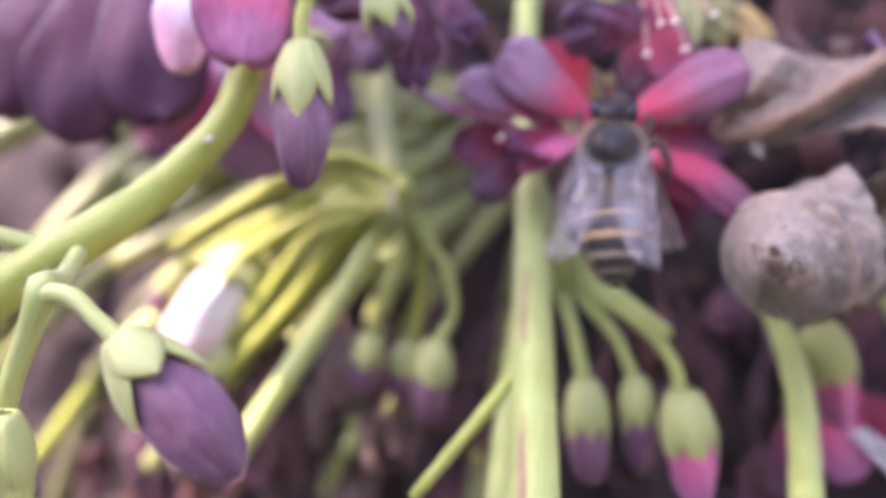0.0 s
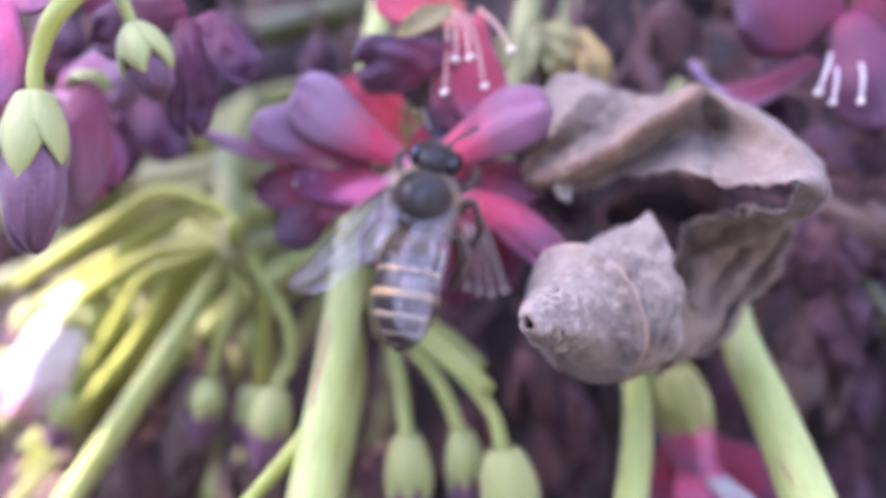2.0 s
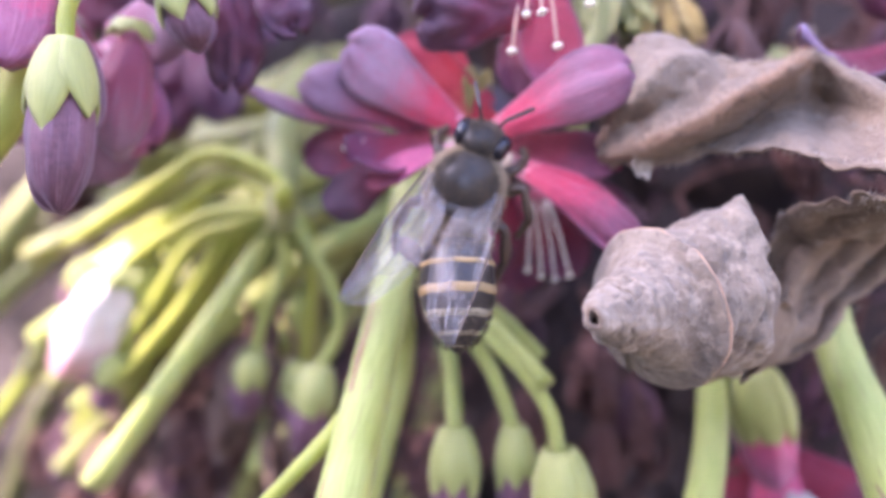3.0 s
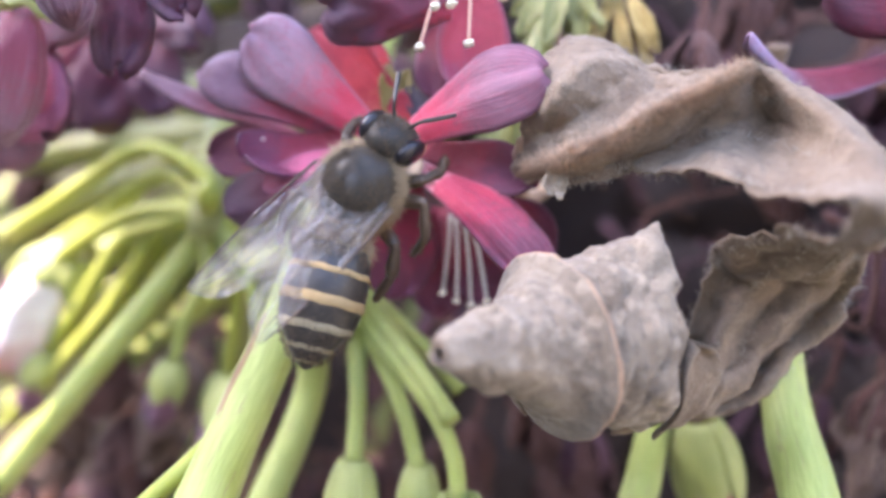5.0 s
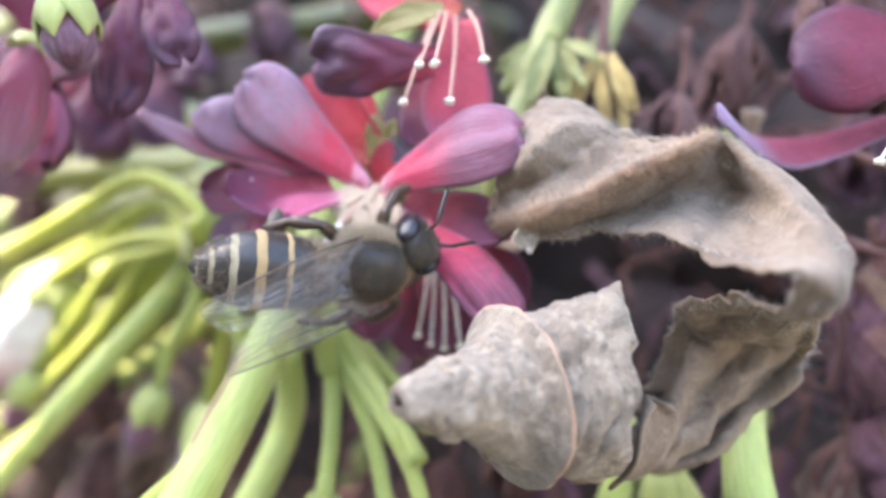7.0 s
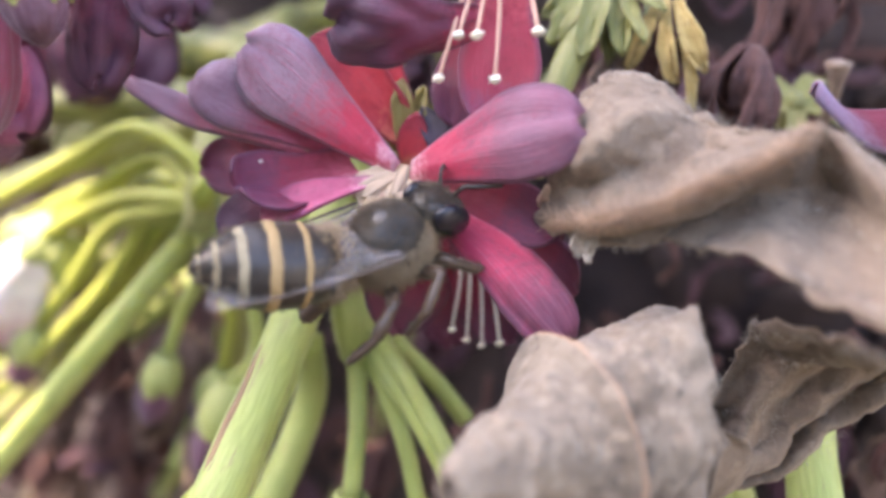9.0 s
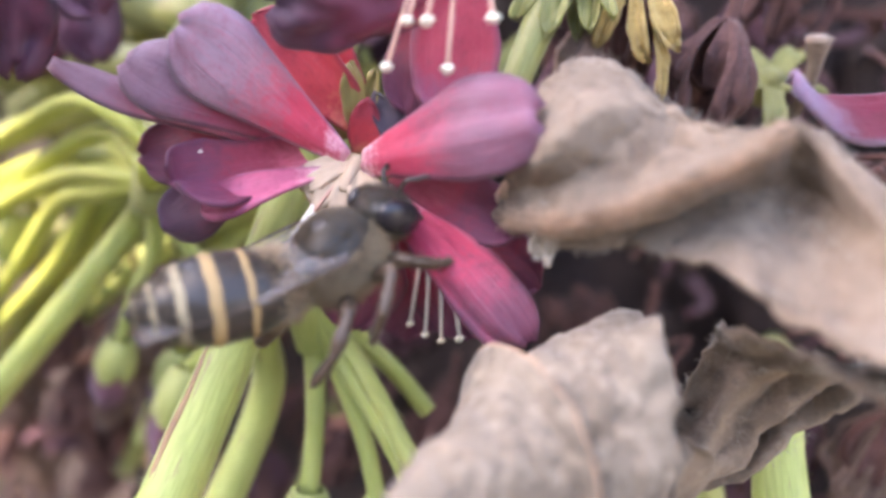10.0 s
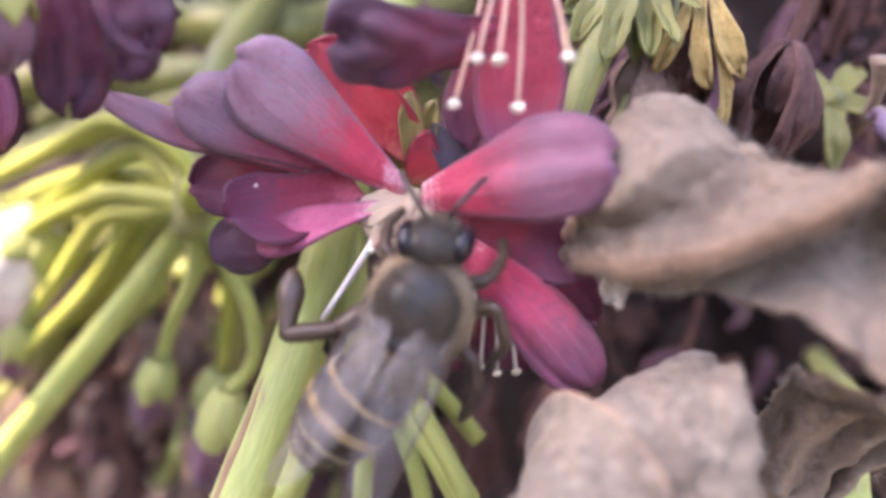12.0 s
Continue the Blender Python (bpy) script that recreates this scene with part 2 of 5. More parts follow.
BAND_PALE = plain_mat("bee_grey_band", (0.29, 0.24, 0.145), (0.43, 0.365, 0.24), 0.75, 4000)
THORAX = plain_mat("bee_thorax", (0.030, 0.026, 0.022), (0.062, 0.053, 0.044), 0.36, 3000)
FUR = plain_mat("bee_fur", (0.30, 0.215, 0.13), (0.44, 0.34, 0.22), 0.9, 3000)
DARK_FUR = plain_mat("bee_dark_fur", (0.10, 0.074, 0.05), (0.19, 0.142, 0.095), 0.85, 3000)
EYE = plain_mat("bee_eye", (0.012, 0.01, 0.012), (0.03, 0.026, 0.03), 0.12, 6000)
LEG = plain_mat("bee_leg", (0.05, 0.03, 0.02), (0.12, 0.075, 0.045), 0.35, 3000)


def wing_mat():
    """A clear, faintly iridescent membrane with a fine crinkle; its glints are painted as pale streaks."""
    k = Mat("bee_wing", 0.16)
    ob = k.coords()
    film = k.noise(ob, 900, 3)
    streak = k.noise(k.coords((0.8, 11, 1), uv=True), 2.4, 5, 0.6, 0.5)
    # streaks turn whiter and denser to imitate highlights on the membrane
    k.link(k.ramp(streak, (0.43, (0.05,) * 3), (0.53, (0.11,) * 3), (0.67, (0.36,) * 3)), k.b.inputs["Alpha"])
    k.color(k.mix(k.ramp(streak, (0.5, (0, 0, 0)), (0.62, (1, 1, 1))), k.mix(film, (0.26, 0.21, 0.18), (0.40, 0.35, 0.32)), (0.72, 0.68, 0.66)))
    k.b.inputs["Specular IOR Level"].default_value = 1.0
    k.b.inputs["Coat Weight"].default_value = 0.15
    k.b.inputs["Coat Roughness"].default_value = 0.1
    k.bump(k.noise(k.coords((1, 5, 1), uv=True), 5, 3), 0.6, 0.0003)
    return k.m


WING = wing_mat()


# ---- building blocks ----
def mesh_of(name, verts, faces, material, uvs=None, smooth=True):
    me = bpy.data.meshes.new(name)
    me.from_pydata([tuple(v) for v in verts], [], faces)
    if uvs is not None:
        layer = me.uv_layers.new(name="UVMap")
        for loop in me.loops:
            layer.data[loop.index].uv = uvs[loop.vertex_index]
    me.polygons.foreach_set("use_smooth", [smooth] * len(me.polygons))
    me.materials.append(material)
    me.update()
    return me


def thing(name, p, label, category, group="", kind=""):
    """An empty at a place in millimetres that carries the parts of one thing."""
    ob = new(name)
    ob.location = at(p)
    ob.empty_display_size = 0.002
    ob["mm"] = tuple(p)
    return tagged(ob, label, category, group, kind)


def part(name, shape, material, parent, label="", origin=None):
    """Links a shape (vertices in millimetres round the cluster, faces, uvs) as one mesh under its parent."""
    verts, faces, uvs = shape
    home = Vector(parent["mm"])
    own = Vector(origin) if origin is not None else home
    me = mesh_of(name, [(Vector(v) - own) * 0.001 for v in verts], faces, material, uvs)
    ob = new(name, me)
    ob.parent = parent
    ob.location = (own - home) * 0.001
    ob["mm"] = tuple(own)
    return tagged(ob, label)


def solo(name, shape, material, label, category, group="", kind="", origin=None):
    verts, faces, uvs = shape
    own = Vector(origin) if origin is not None else Vector(verts[0])
    me = mesh_of(name, [(Vector(v) - own) * 0.001 for v in verts], faces, material, uvs)
    ob = new(name, me)
    ob.location = at(own)
    ob["mm"] = tuple(own)
    return tagged(ob, label, category, group, kind)


def spline(pts, n):
    """n + 1 points of a smooth curve through the given ones, for vectors or numbers."""
    pts = [np.asarray(p, float) for p in pts]
    ext = [2 * pts[0] - pts[1], *pts, 2 * pts[-1] - pts[-2]]
    out = []
    for i in range(n + 1):
        f = i / n * (len(pts) - 1)
        k = min(int(f), len(pts) - 2)
        u = f - k
        a, b, c, d = ext[k : k + 4]
        out.append(0.5 * (2 * b + (c - a) * u + (2 * a - 5 * b + 4 * c - d) * u * u + (3 * b - a - 3 * c + d) * u**3))
    return out


def tube(pts, radii, sides=12, steps=24, wobble=0.05, seed=0, caps=True):
    """A tapering stem through the points, a little uneven, with ridges along it."""
    path, rad = spline(pts, steps), spline([[r] for r in radii], steps)
    verts, faces, uvs = [], [], []
    up = Vector((0.3, 0.2, 0.9))
    length = 0.0
    for i, p in enumerate(path):
        q = Vector(path[min(i + 1, steps)] - path[max(i - 1, 0)]).normalized()
        s = q.cross(up)
        s = s.normalized() if s.length > 1e-3 else q.orthogonal().normalized()
        up = s.cross(q).normalized()
        if i:
            length += float(np.linalg.norm(p - path[i - 1]))
        for j in range(sides):
            a = 2 * math.pi * j / sides
            r = float(rad[i][0]) * (1 + wobble * noise.noise(Vector((math.cos(a) * 1.5 + seed * 7, math.sin(a) * 1.5, length * 0.35))) + 0.03 * math.cos(5 * a))
            verts.append(Vector(p) + r * (math.cos(a) * s + math.sin(a) * up))
            uvs.append((length * 0.1, j / sides))
    for i in range(steps):
        for j in range(sides):
            k = (j + 1) % sides
            faces.append((i * sides + j, i * sides + k, (i + 1) * sides + k, (i + 1) * sides + j))
    if caps:
        faces.append(tuple(range(sides))[::-1])
        faces.append(tuple(range(steps * sides, (steps + 1) * sides)))
    return verts, faces, uvs


def blob(centre, axes, rings=12, sides=18, lump=0.0, seed=0, pinch=None, folds=0.0):
    """A rounded body with half-axes given as three vectors; pinch(u) scales its girth along the third."""
    ax, ay, az = (Vector(a) for a in axes)
    verts, faces, uvs = [], [], []
    for i in range(rings + 1):
        th = math.pi * i / rings
        for j in range(sides):
            a = 2 * math.pi * j / sides
            k = math.sin(th) * (pinch(i / rings) if pinch else 1.0)
            k *= 1 + folds * (abs(math.sin(2.5 * a + 1.6 * i / rings)) - 0.6)
            d = 1 + lump * noise.noise(Vector((math.cos(a) * k * 2 + seed, math.sin(a) * k * 2, math.cos(th) * 2)))
            verts.append(Vector(centre) + d * (k * (math.cos(a) * ax + math.sin(a) * ay) - math.cos(th) * az))
            uvs.append((i / rings, j / sides))
    for i in range(rings):
        for j in range(sides):
            k = (j + 1) % sides
            faces.append((i * sides + j, i * sides + k, (i + 1) * sides + k, (i + 1) * sides + j))
    return verts, faces, uvs


def sheet(grid, uvgrid, thick, normal_flip=1.0):
    """A closed thin body from a grid of points: front, back and rim."""
    g = np.array(grid, float)
    m, n = g.shape[:2]
    du = np.gradient(g, axis=0)
    dv = np.gradient(g, axis=1)
    nor = np.cross(du, dv)
    nor /= np.linalg.norm(nor, axis=2, keepdims=True) + 1e-9
    verts = [Vector(v) for v in g.reshape(-1, 3)] + [Vector(v) for v in (g - normal_flip * thick * nor).reshape(-1, 3)]
    uvs = [tuple(u) for u in np.array(uvgrid, float).reshape(-1, 2)] * 2
    o = m * n
    faces = []
    for i in range(m - 1):
        for j in range(n - 1):
            a, b, c, d = i * n + j, i * n + j + 1, (i + 1) * n + j + 1, (i + 1) * n + j
            faces += [(a, d, c, b), (o + a, o + b, o + c, o + d)]
    edge = [j for j in range(n)] + [i * n + n - 1 for i in range(1, m)] + [(m - 1) * n + j for j in range(n - 2, -1, -1)] + [i * n for i in range(m - 2, 0, -1)]
    for a, b in zip(edge, edge[1:] + edge[:1]):
        faces.append((a, b, o + b, o + a))
    return verts, faces, uvs


def petal(base, tip, width, face, bend=0.1, cup=0.15, curl=0.0, claw=0.3, seed=0, roll=0.0, notch=0.0, thick=0.16, ragged=1.0, peak=0.55, blunt=2.6, grow=1.2, sway=0.0):
    """A petal from base to tip whose upper face looks along face: narrow claw, rounded or blunt end, cupped across, bent and curled along."""
    b, t = Vector(base), Vector(tip)
    d = t - b
    length = d.length
    d.normalize()
    n0 = Vector(face) - Vector(face).dot(d) * d
    n0.normalize()
    if roll:
        n0 = Matrix.Rotation(radians(roll), 3, d) @ n0
    s0 = d.cross(n0)
    grid, uvg = [], []
    m, k = (26, 15) if blunt > 3 else (18, 11)
    for i in range(m + 1):
        u = i / m
        w = claw + (1 - claw) * min(1.0, u / (peak + 0.03)) ** grow
        if u > peak:
            w *= math.sqrt(max(0.004, 1 - ((u - peak) / (1.005 - peak)) ** blunt))
        w *= width / 2
        row, ur = [], []
        for j in range(k + 1):
            v = 2 * j / k - 1
            ruffle = ragged * noise.noise(Vector((u * 3 * ragged**0.5 + seed * 5.3, v * 1.7 * ragged**0.5, seed)))
            lift = bend * length * math.sin(math.pi * u) + curl * length * max(0.0, u - 0.55) ** 2 * 4
            lift += cup * width * (v * v - 0.3) * (0.4 + 0.6 * u) + 0.07 * width * ruffle * (0.3 + u)
            along = u * length - notch * length * (1 - abs(v)) * max(0.0, u - 0.8) + 0.03 * length * ruffle * u
            row.append(b + d * along + s0 * (w * v * (1 + 0.08 * ruffle) + sway * length * u * u) + n0 * lift)
            ur.append((u, (v + 1) / 2))
        grid.append(row)
        uvg.append(ur)
    return sheet(grid, uvg, thick)


def bead(p, r, seed=0):
    return blob(p, ((r, 0, 0), (0, r * 0.9, 0), (0.2 * r, 0, r * 0.75)), 8, 12, 0.7, seed * 3.7)


def stamen(parent, base, tip, r=0.2, head=0.38, sag=0.3, white=False):
    """A filament with its anther."""
    b, t = Vector(base), Vector(tip)
    mid = (b + t) / 2 + Vector((0.12, -0.1, sag))
    ob = part("stamen", tube([b, mid, t], [r * 1.2, r, r * 0.8], 7, 8, 0.1), FILAMENT_WHITE if white else FILAMENT, parent)
    if head:
        part("anther", bead(t, head, t.x), ANTHER, ob, "pale cream anther")
    return ob


def bud(name, top, tip, r, calyx=0.62, label="", corolla=None, group="flower buds", open_sepals=0.0, seed=0):
    """A hanging flower bud: five sepals round a folded corolla."""
    a, b = Vector(top), Vector(tip)
    d = b - a
    length = d.length
    d.normalize()
    s = d.orthogonal().normalized()
    q = d.cross(s)
    ob = thing(name, a, label, "flower bud", group)
    girth = lambda u: r * (0.30 + 0.78 * math.sin(math.pi * min(1.0, u * 1.12 + 0.06)) ** 0.7)  # noqa: E731
    body = blob((a + b) / 2 + d * length * 0.04, (s * r * 0.86, q * r * 0.86, d * length * 0.48), 16, 40, 0.12, seed,
                lambda u: 1.0 + 0.14 * math.sin(3.2 * u - 0.9), folds=0.12)
    part("corolla", body, corolla or VIOLET, ob, "folded dusky violet petals")
    for k in range(5):
        mid = 2 * math.pi * (k + 0.2) / 5
        grid, uvg = [], []
        for i in range(11):
            f = i / 10
            u = f * calyx * (1 + 0.14 * math.sin(k * 2.4 + seed))
            half = 0.84 * (1 - max(0.0, (f - 0.4) / 0.61) ** 1.5) + 0.02
            row, ur = [], []
            for j in range(7):
                v = j / 3 - 1
                ang = mid + v * half
                rr = girth(u) + 0.05 * r * (k % 2) + open_sepals * r * f * f - 0.10 * r * v * v * f
                row.append(a + d * (u * length) + rr * (math.cos(ang) * s + math.sin(ang) * q))
                ur.append((f * 0.5, (v + 1) / 2))
            grid.append(row)
            uvg.append(ur)
        part("sepal", sheet(grid, uvg, 0.14, -1.0), SEPAL, ob)
    return ob


def fuzz(pts, radii, count, length, seed, thick=0.026, spread=1.0):
    """Fine short hairs that stand off a stem."""
    rng = random.Random(seed)
    path, rad = spline(pts, 60), spline([[r] for r in radii], 60)
    verts, faces = [], []
    for _ in range(count):
        i = rng.randrange(0, 60)
        q = Vector(path[i + 1] - path[i]).normalized()
        o = q.orthogonal().normalized()
        o = Matrix.Rotation(rng.uniform(0, 2 * math.pi), 3, q) @ o
        p = Vector(path[i]) + (Vector(path[i + 1]) - Vector(path[i])) * rng.random() + o * float(rad[i][0]) * 0.97
        tip = p + (o + q * rng.uniform(-0.5, 0.5)) * length * rng.uniform(0.5, 1.2)
        w = q.cross(o) * thick
        k = len(verts)
        verts += [p - w, p + w, tip, p + q * thick]
        faces += [(k, k + 1, k + 2), (k + 1, k + 3, k + 2), (k + 3, k, k + 2)]
    return verts, faces, [(0, 0)] * len(verts)


# ---- ground, trunk, and unseen foliage added to shade the cluster ----
def make_ground():
    n, size = 40, 300.0
    verts, faces, uvs = [], [], []
    for i in range(n + 1):
        for j in range(n + 1):
            x, y = (2 * i / n - 1), (2 * j / n - 1)
            x, y = size * x * abs(x) ** 2, size * y * abs(y) ** 2
            verts.append((x, y, 0.02 * noise.noise(Vector((x * 3, y * 3, 0)))))
            uvs.append((x, y))
    for i in range(n):
        for j in range(n):
            a = i * (n + 1) + j
            faces.append((a, a + n + 1, a + n + 2, a + 1))
    ob = new("ground", mesh_of("ground", verts, faces, SOIL, uvs))
    return tagged(ob, "bare brown soil under the tree", "ground", kind="structure")


def make_trunk():
    """The rough trunk on which the flower clusters sit: a tall bole with flaky bark facing the cluster."""
    cx, cy, rad = 0.02, 0.515, 0.38
    verts, faces, uvs = [], [], []
    heights = [0.0, 0.3, 0.6, 0.8] + [0.88 + 0.004 * i for i in range(61)] + [1.2, 1.5, 2.0, 2.6]
    angles = [math.radians(-90 + a) for a in [0.8 * i for i in range(-60, 61)]] + [math.radians(-90 + a) for a in range(54, 307, 6)]
    for h in heights:
        for a in angles:
            q = Vector((math.cos(a) * 9, math.sin(a) * 9, h * 20))
            r = rad * (1.35 - 0.3 * min(1, h / 0.6)) if h < 0.6 else rad * (1.05 - 0.05 * min(1, (h - 0.6) / 0.3))
            r += 0.010 * noise.noise(q) + 0.008 * noise.noise(q * 3.1) + 0.004 * noise.noise(q * 8.3)
            verts.append((cx + r * math.cos(a), cy + r * math.sin(a), h))
            uvs.append((h * 10, a))
    n = len(angles)
    for i in range(len(heights) - 1):
        for j in range(n):
            k = (j + 1) % n
            faces.append((i * n + j, i * n + k, (i + 1) * n + k, (i + 1) * n + j))
    faces.append(tuple(range((len(heights) - 1) * n, len(heights) * n)))
    ob = new("tree_trunk", mesh_of("tree_trunk", verts, faces, BARK, uvs))
    ob["mm"] = (0, 0, -1000)
    rg = random.Random(21)
    for k in range(190):
        ang = math.radians(-90 + rg.uniform(-19, 19))
        z = rg.uniform(-62, 62)
        r = rad * 1000 + rg.uniform(-1, 5)
        c = Vector((cx * 1000 + r * math.cos(ang), cy * 1000 + r * math.sin(ang), z))
        out = Vector((math.cos(ang), math.sin(ang), 0))
        d = Vector((rg.uniform(-0.5, 0.5), 0, 1)).normalized()
        w = rg.uniform(5, 13)
        part("bark_plate", petal(c - d * rg.uniform(4, 9), c + d * rg.uniform(4, 9), w, out + Vector((rg.uniform(-0.4, 0.4), 0, rg.uniform(-0.4, 0.4))), 0.08, rg.uniform(-0.2, 0.2), rg.uniform(-0.2, 0.3), 0.7, rg.random() * 50, thick=1.6), BARK, ob)
    return tagged(ob, "rough dark brown tree trunk bearing flower clusters", "tree trunk")


def make_shade():
    """An unseen leafy branch, added overhead between the sun and the cluster to shade it."""
    rng = random.Random(11)
    ob = thing("added_shade_branch", (30, 150, 900), "unseen leafy green branch added overhead to shade the flowers", "branch")
    hub = Vector((14, 62, 0)) + SUN_DIR * 800
    part("limb", tube([(30, 150, 900), (-120, 40, 860), hub + Vector((160, 80, 70)), hub + Vector((-40, -60, 40))], [14, 9, 6, 3], 10, 20), BARK, ob)
    side = SUN_DIR.cross(Vector((0, 1, 0.3))).normalized()
    up = side.cross(SUN_DIR).normalized()
    spots = []
    for i in range(13):
        for j in range(12):
            spots.append((-18 + i * 10.5 + rng.uniform(-2.5, 2.5), -52 + j * 11.5 + rng.uniform(-2.5, 2.5)))
    for j in range(12):
        for a, share in ((-28.5, 0.85), (-39.0, 0.3), (-49.5, 0.1), (-60.0, 0.0), (-70.5, 0.0)):
            b = -52 + j * 11.5
            if rng.random() < (0.95 if b > 27 or (a > -35 and b > 4) else share):
                spots.append((a + rng.uniform(-3, 3), b + rng.uniform(-3, 3)))
    for a, b in spots:
        c = hub + side * a * SHADE_SIGN + up * b + SUN_DIR * rng.uniform(-25, 25)
        ang = rng.uniform(0, 6.28)
        d = math.cos(ang) * side + math.sin(ang) * up
        part("leaf", petal(c - d * 13, c + d * 13, 16, SUN_DIR + Vector((rng.uniform(-0.3, 0.3), rng.uniform(-0.3, 0.3), 0)), 0.05, 0.1, 0, 0.2, rng.random()), LEAF_GREEN, ob)
    return ob


def make_wall(name, a, b, height=1.7, thick=0.2):
    """An unseen plastered wall from a to b, added to close the place in, uneven at the top."""
    a, b = Vector((*a, 0)), Vector((*b, 0))
    d = (b - a).normalized()
    s = Vector((-d.y, d.x, 0)) * thick / 2
    n, m = 40, 10
    verts, faces, uvs = [], [], []
    for i in range(n + 1):
        for side in (-1, 1):
            for j in range(m + 1):
                p = a + (b - a) * i / n + s * side + Vector((0, 0, height * j / m))
                p += Vector((noise.noise(p * 3), noise.noise(p * 3 + Vector((5, 0, 0))), 0.5 * noise.noise(p * 2) * j / m)) * 0.012
                verts.append(p)
                uvs.append((i / n, j / m))
    w = 2 * (m + 1)
    for i in range(n):
        k = i * w
        for j in range(m):
            faces.append((k + j, k + j + 1, k + w + j + 1, k + w + j))
            faces.append((k + m + 1 + j, k + w + m + 1 + j, k + w + m + 2 + j, k + m + 2 + j))
        faces.append((k + m, k + 2 * m + 1, k + w + 2 * m + 1, k + w + m))
    for k in (0, n * w):
        faces.append(tuple(range(k, k + m + 1)) + tuple(range(k + 2 * m + 1, k + m, -1)))
    ob = new(name, mesh_of(name, verts, faces, PLASTER, uvs))
    return tagged(ob, "unseen grey plastered wall added to close the place in", "wall", kind="structure")


# unseen walls, added on three sides to cut the low sky light
make_wall("wall_south", (-1.5, -1.3), (1.7, -1.3))
make_wall("wall_west", (-1.5, 1.5), (-1.5, -1.2))
make_wall("wall_east", (1.7, -1.2), (1.7, 1.5))
SHADE_SIGN = -1.0
make_ground()
make_trunk()
make_shade()


# ---- green stalks ----
def stalk(name, pts, radii, material, label, hairs=0, seed=0, group="flower stalks"):
    ob = thing(name, pts[0], label, "flower stalk", group)
    part("stem", tube(pts, radii, 14, 30, 0.07, seed), material, ob)
    line, rad = spline(pts, 20), spline([[r] for r in radii], 20)
    for k in (7, 14):
        r = float(rad[k][0])
        if not hairs:
            part("joint", blob(line[k], ((r * 1.25, 0, 0), (0, r * 1.25, 0), (0, 0, r * 1.1)), 8, 12, 0.3, seed + k), material, ob, "swollen stalk joint")
    if hairs:
        h = part("hair", fuzz(pts, radii, hairs * 2, 0.4, seed + 5), SEPAL, ob, "fine pale hairs")
        tagged(h, kind="stuff")
    return ob


S1 = stalk("flower_stalk", [(6.6, 42, -27), (5.2, 55.0, -14.5), (4.1, 64.6, -5.0), (2.6, 75, 8), (1.7, 83, 19.5), (1.2, 100, 40)],
           [1.75, 1.6, 1.45, 1.3, 1.2, 1.3], STEM, "thick pale green flower stalk with purplish streaks", 300, 1)
part("streak", tube([(5.9, 41.0, -26.1), (5.15, 47.7, -19.7), (4.6, 54.1, -13.7), (4.1, 58.7, -9.2), (3.55, 63.8, -4.3)], [0.16, 0.32, 0.22, 0.28, 0.08], 8, 30, 0.5, 4), STREAK, S1, "reddish brown streak")
part("side_branch", tube([(4.9, 58, -11.5), (3.6, 56.0, -13.6), (1.0, 53.6, -16.8), (-2.8, 51, -21.4)], [0.9, 0.65, 0.5, 0.42], 10, 16), STEM_YELLOW, S1)
part("side_branch", tube([(3.4, 67.5, -7.5), (2.8, 69.6, -13), (2.3, 66, -19.4), (2.0, 58, -28.5)], [1.0, 1.15, 1.25, 1.3], 12, 20, 0.07, 4), STEM, S1)

FAN = (5.4, 68.5, -4.0)
fan = stalk("bud_cluster_stalk", [(2.9, 72, 2), FAN, (6.0, 69.5, -8.5)], [0.9, 1.15, 1.1], STEM, "hairy green stalk that splits into five pedicels", 120, 2)
for pts, radii, hairs in (
    ([FAN, (6.2, 69.3, -8.6), (7.6, 67.6, -12.5), (8.6, 65.6, -16.4)], [0.9, 0.75, 0.62, 0.6], 110),
    ([FAN, (7.2, 69.6, -8.4), (10.8, 67.6, -12.2), (12.8, 66.8, -16.3)], [0.9, 0.7, 0.58, 0.55], 80),
    ([FAN, (8.0, 69.0, -8.2), (12.6, 66.4, -10.8), (15.4, 65.2, -13.6), (16.4, 64.6, -16.6)], [0.9, 0.72, 0.6, 0.56, 0.56], 140),
    ([FAN, (8.6, 69.0, -7.6), (12.4, 66.8, -9.8), (15.3, 65.2, -12.0)], [0.9, 0.72, 0.62, 0.66], 110),
    ([FAN, (8.4, 70.0, -7.0), (11.4, 70.8, -9.4), (13.8, 71.1, -11.7)], [0.9, 0.68, 0.58, 0.6], 90),
):
    p = part("pedicel", tube(pts, radii, 11, 18, 0.06, pts[-1][0]), STEM, fan)
    h = part("hair", fuzz(pts, radii, hairs * 2, 0.38, int(pts[-1][0] * 10)), SEPAL, p)
    tagged(h, kind="stuff")

bud("flower_bud", (8.6, 65.6, -16.0), (9.2, 64.2, -24.5), 1.75, 0.66, "plump pale green flower bud with a violet tip", seed=1)
bud("flower_bud", (12.8, 66.8, -15.8), (13.4, 66.2, -23.8), 1.45, 0.62, "slim pale green flower bud with a violet tip", seed=2)
bud("flower_bud", (16.4, 64.6, -16.2), (17.8, 63.6, -25.5), 2.05, 0.66, "plump pale green flower bud with a rose tip", PETAL_PINK, seed=3)

# the stalks beside the withered leaf
stalk("flower_stalk", [(37, 106, -14), (35, 84, -7.5), (33.9, 75.8, -5.6), (34.6, 71.6, -9.4), (36.3, 66.2, -14.2), (38.9, 57, -22.5)], [1.0, 1.1, 1.3, 1.5, 1.7, 1.9], STEM, "thick smooth yellow-green stalk under the withered leaf", 120, 7)
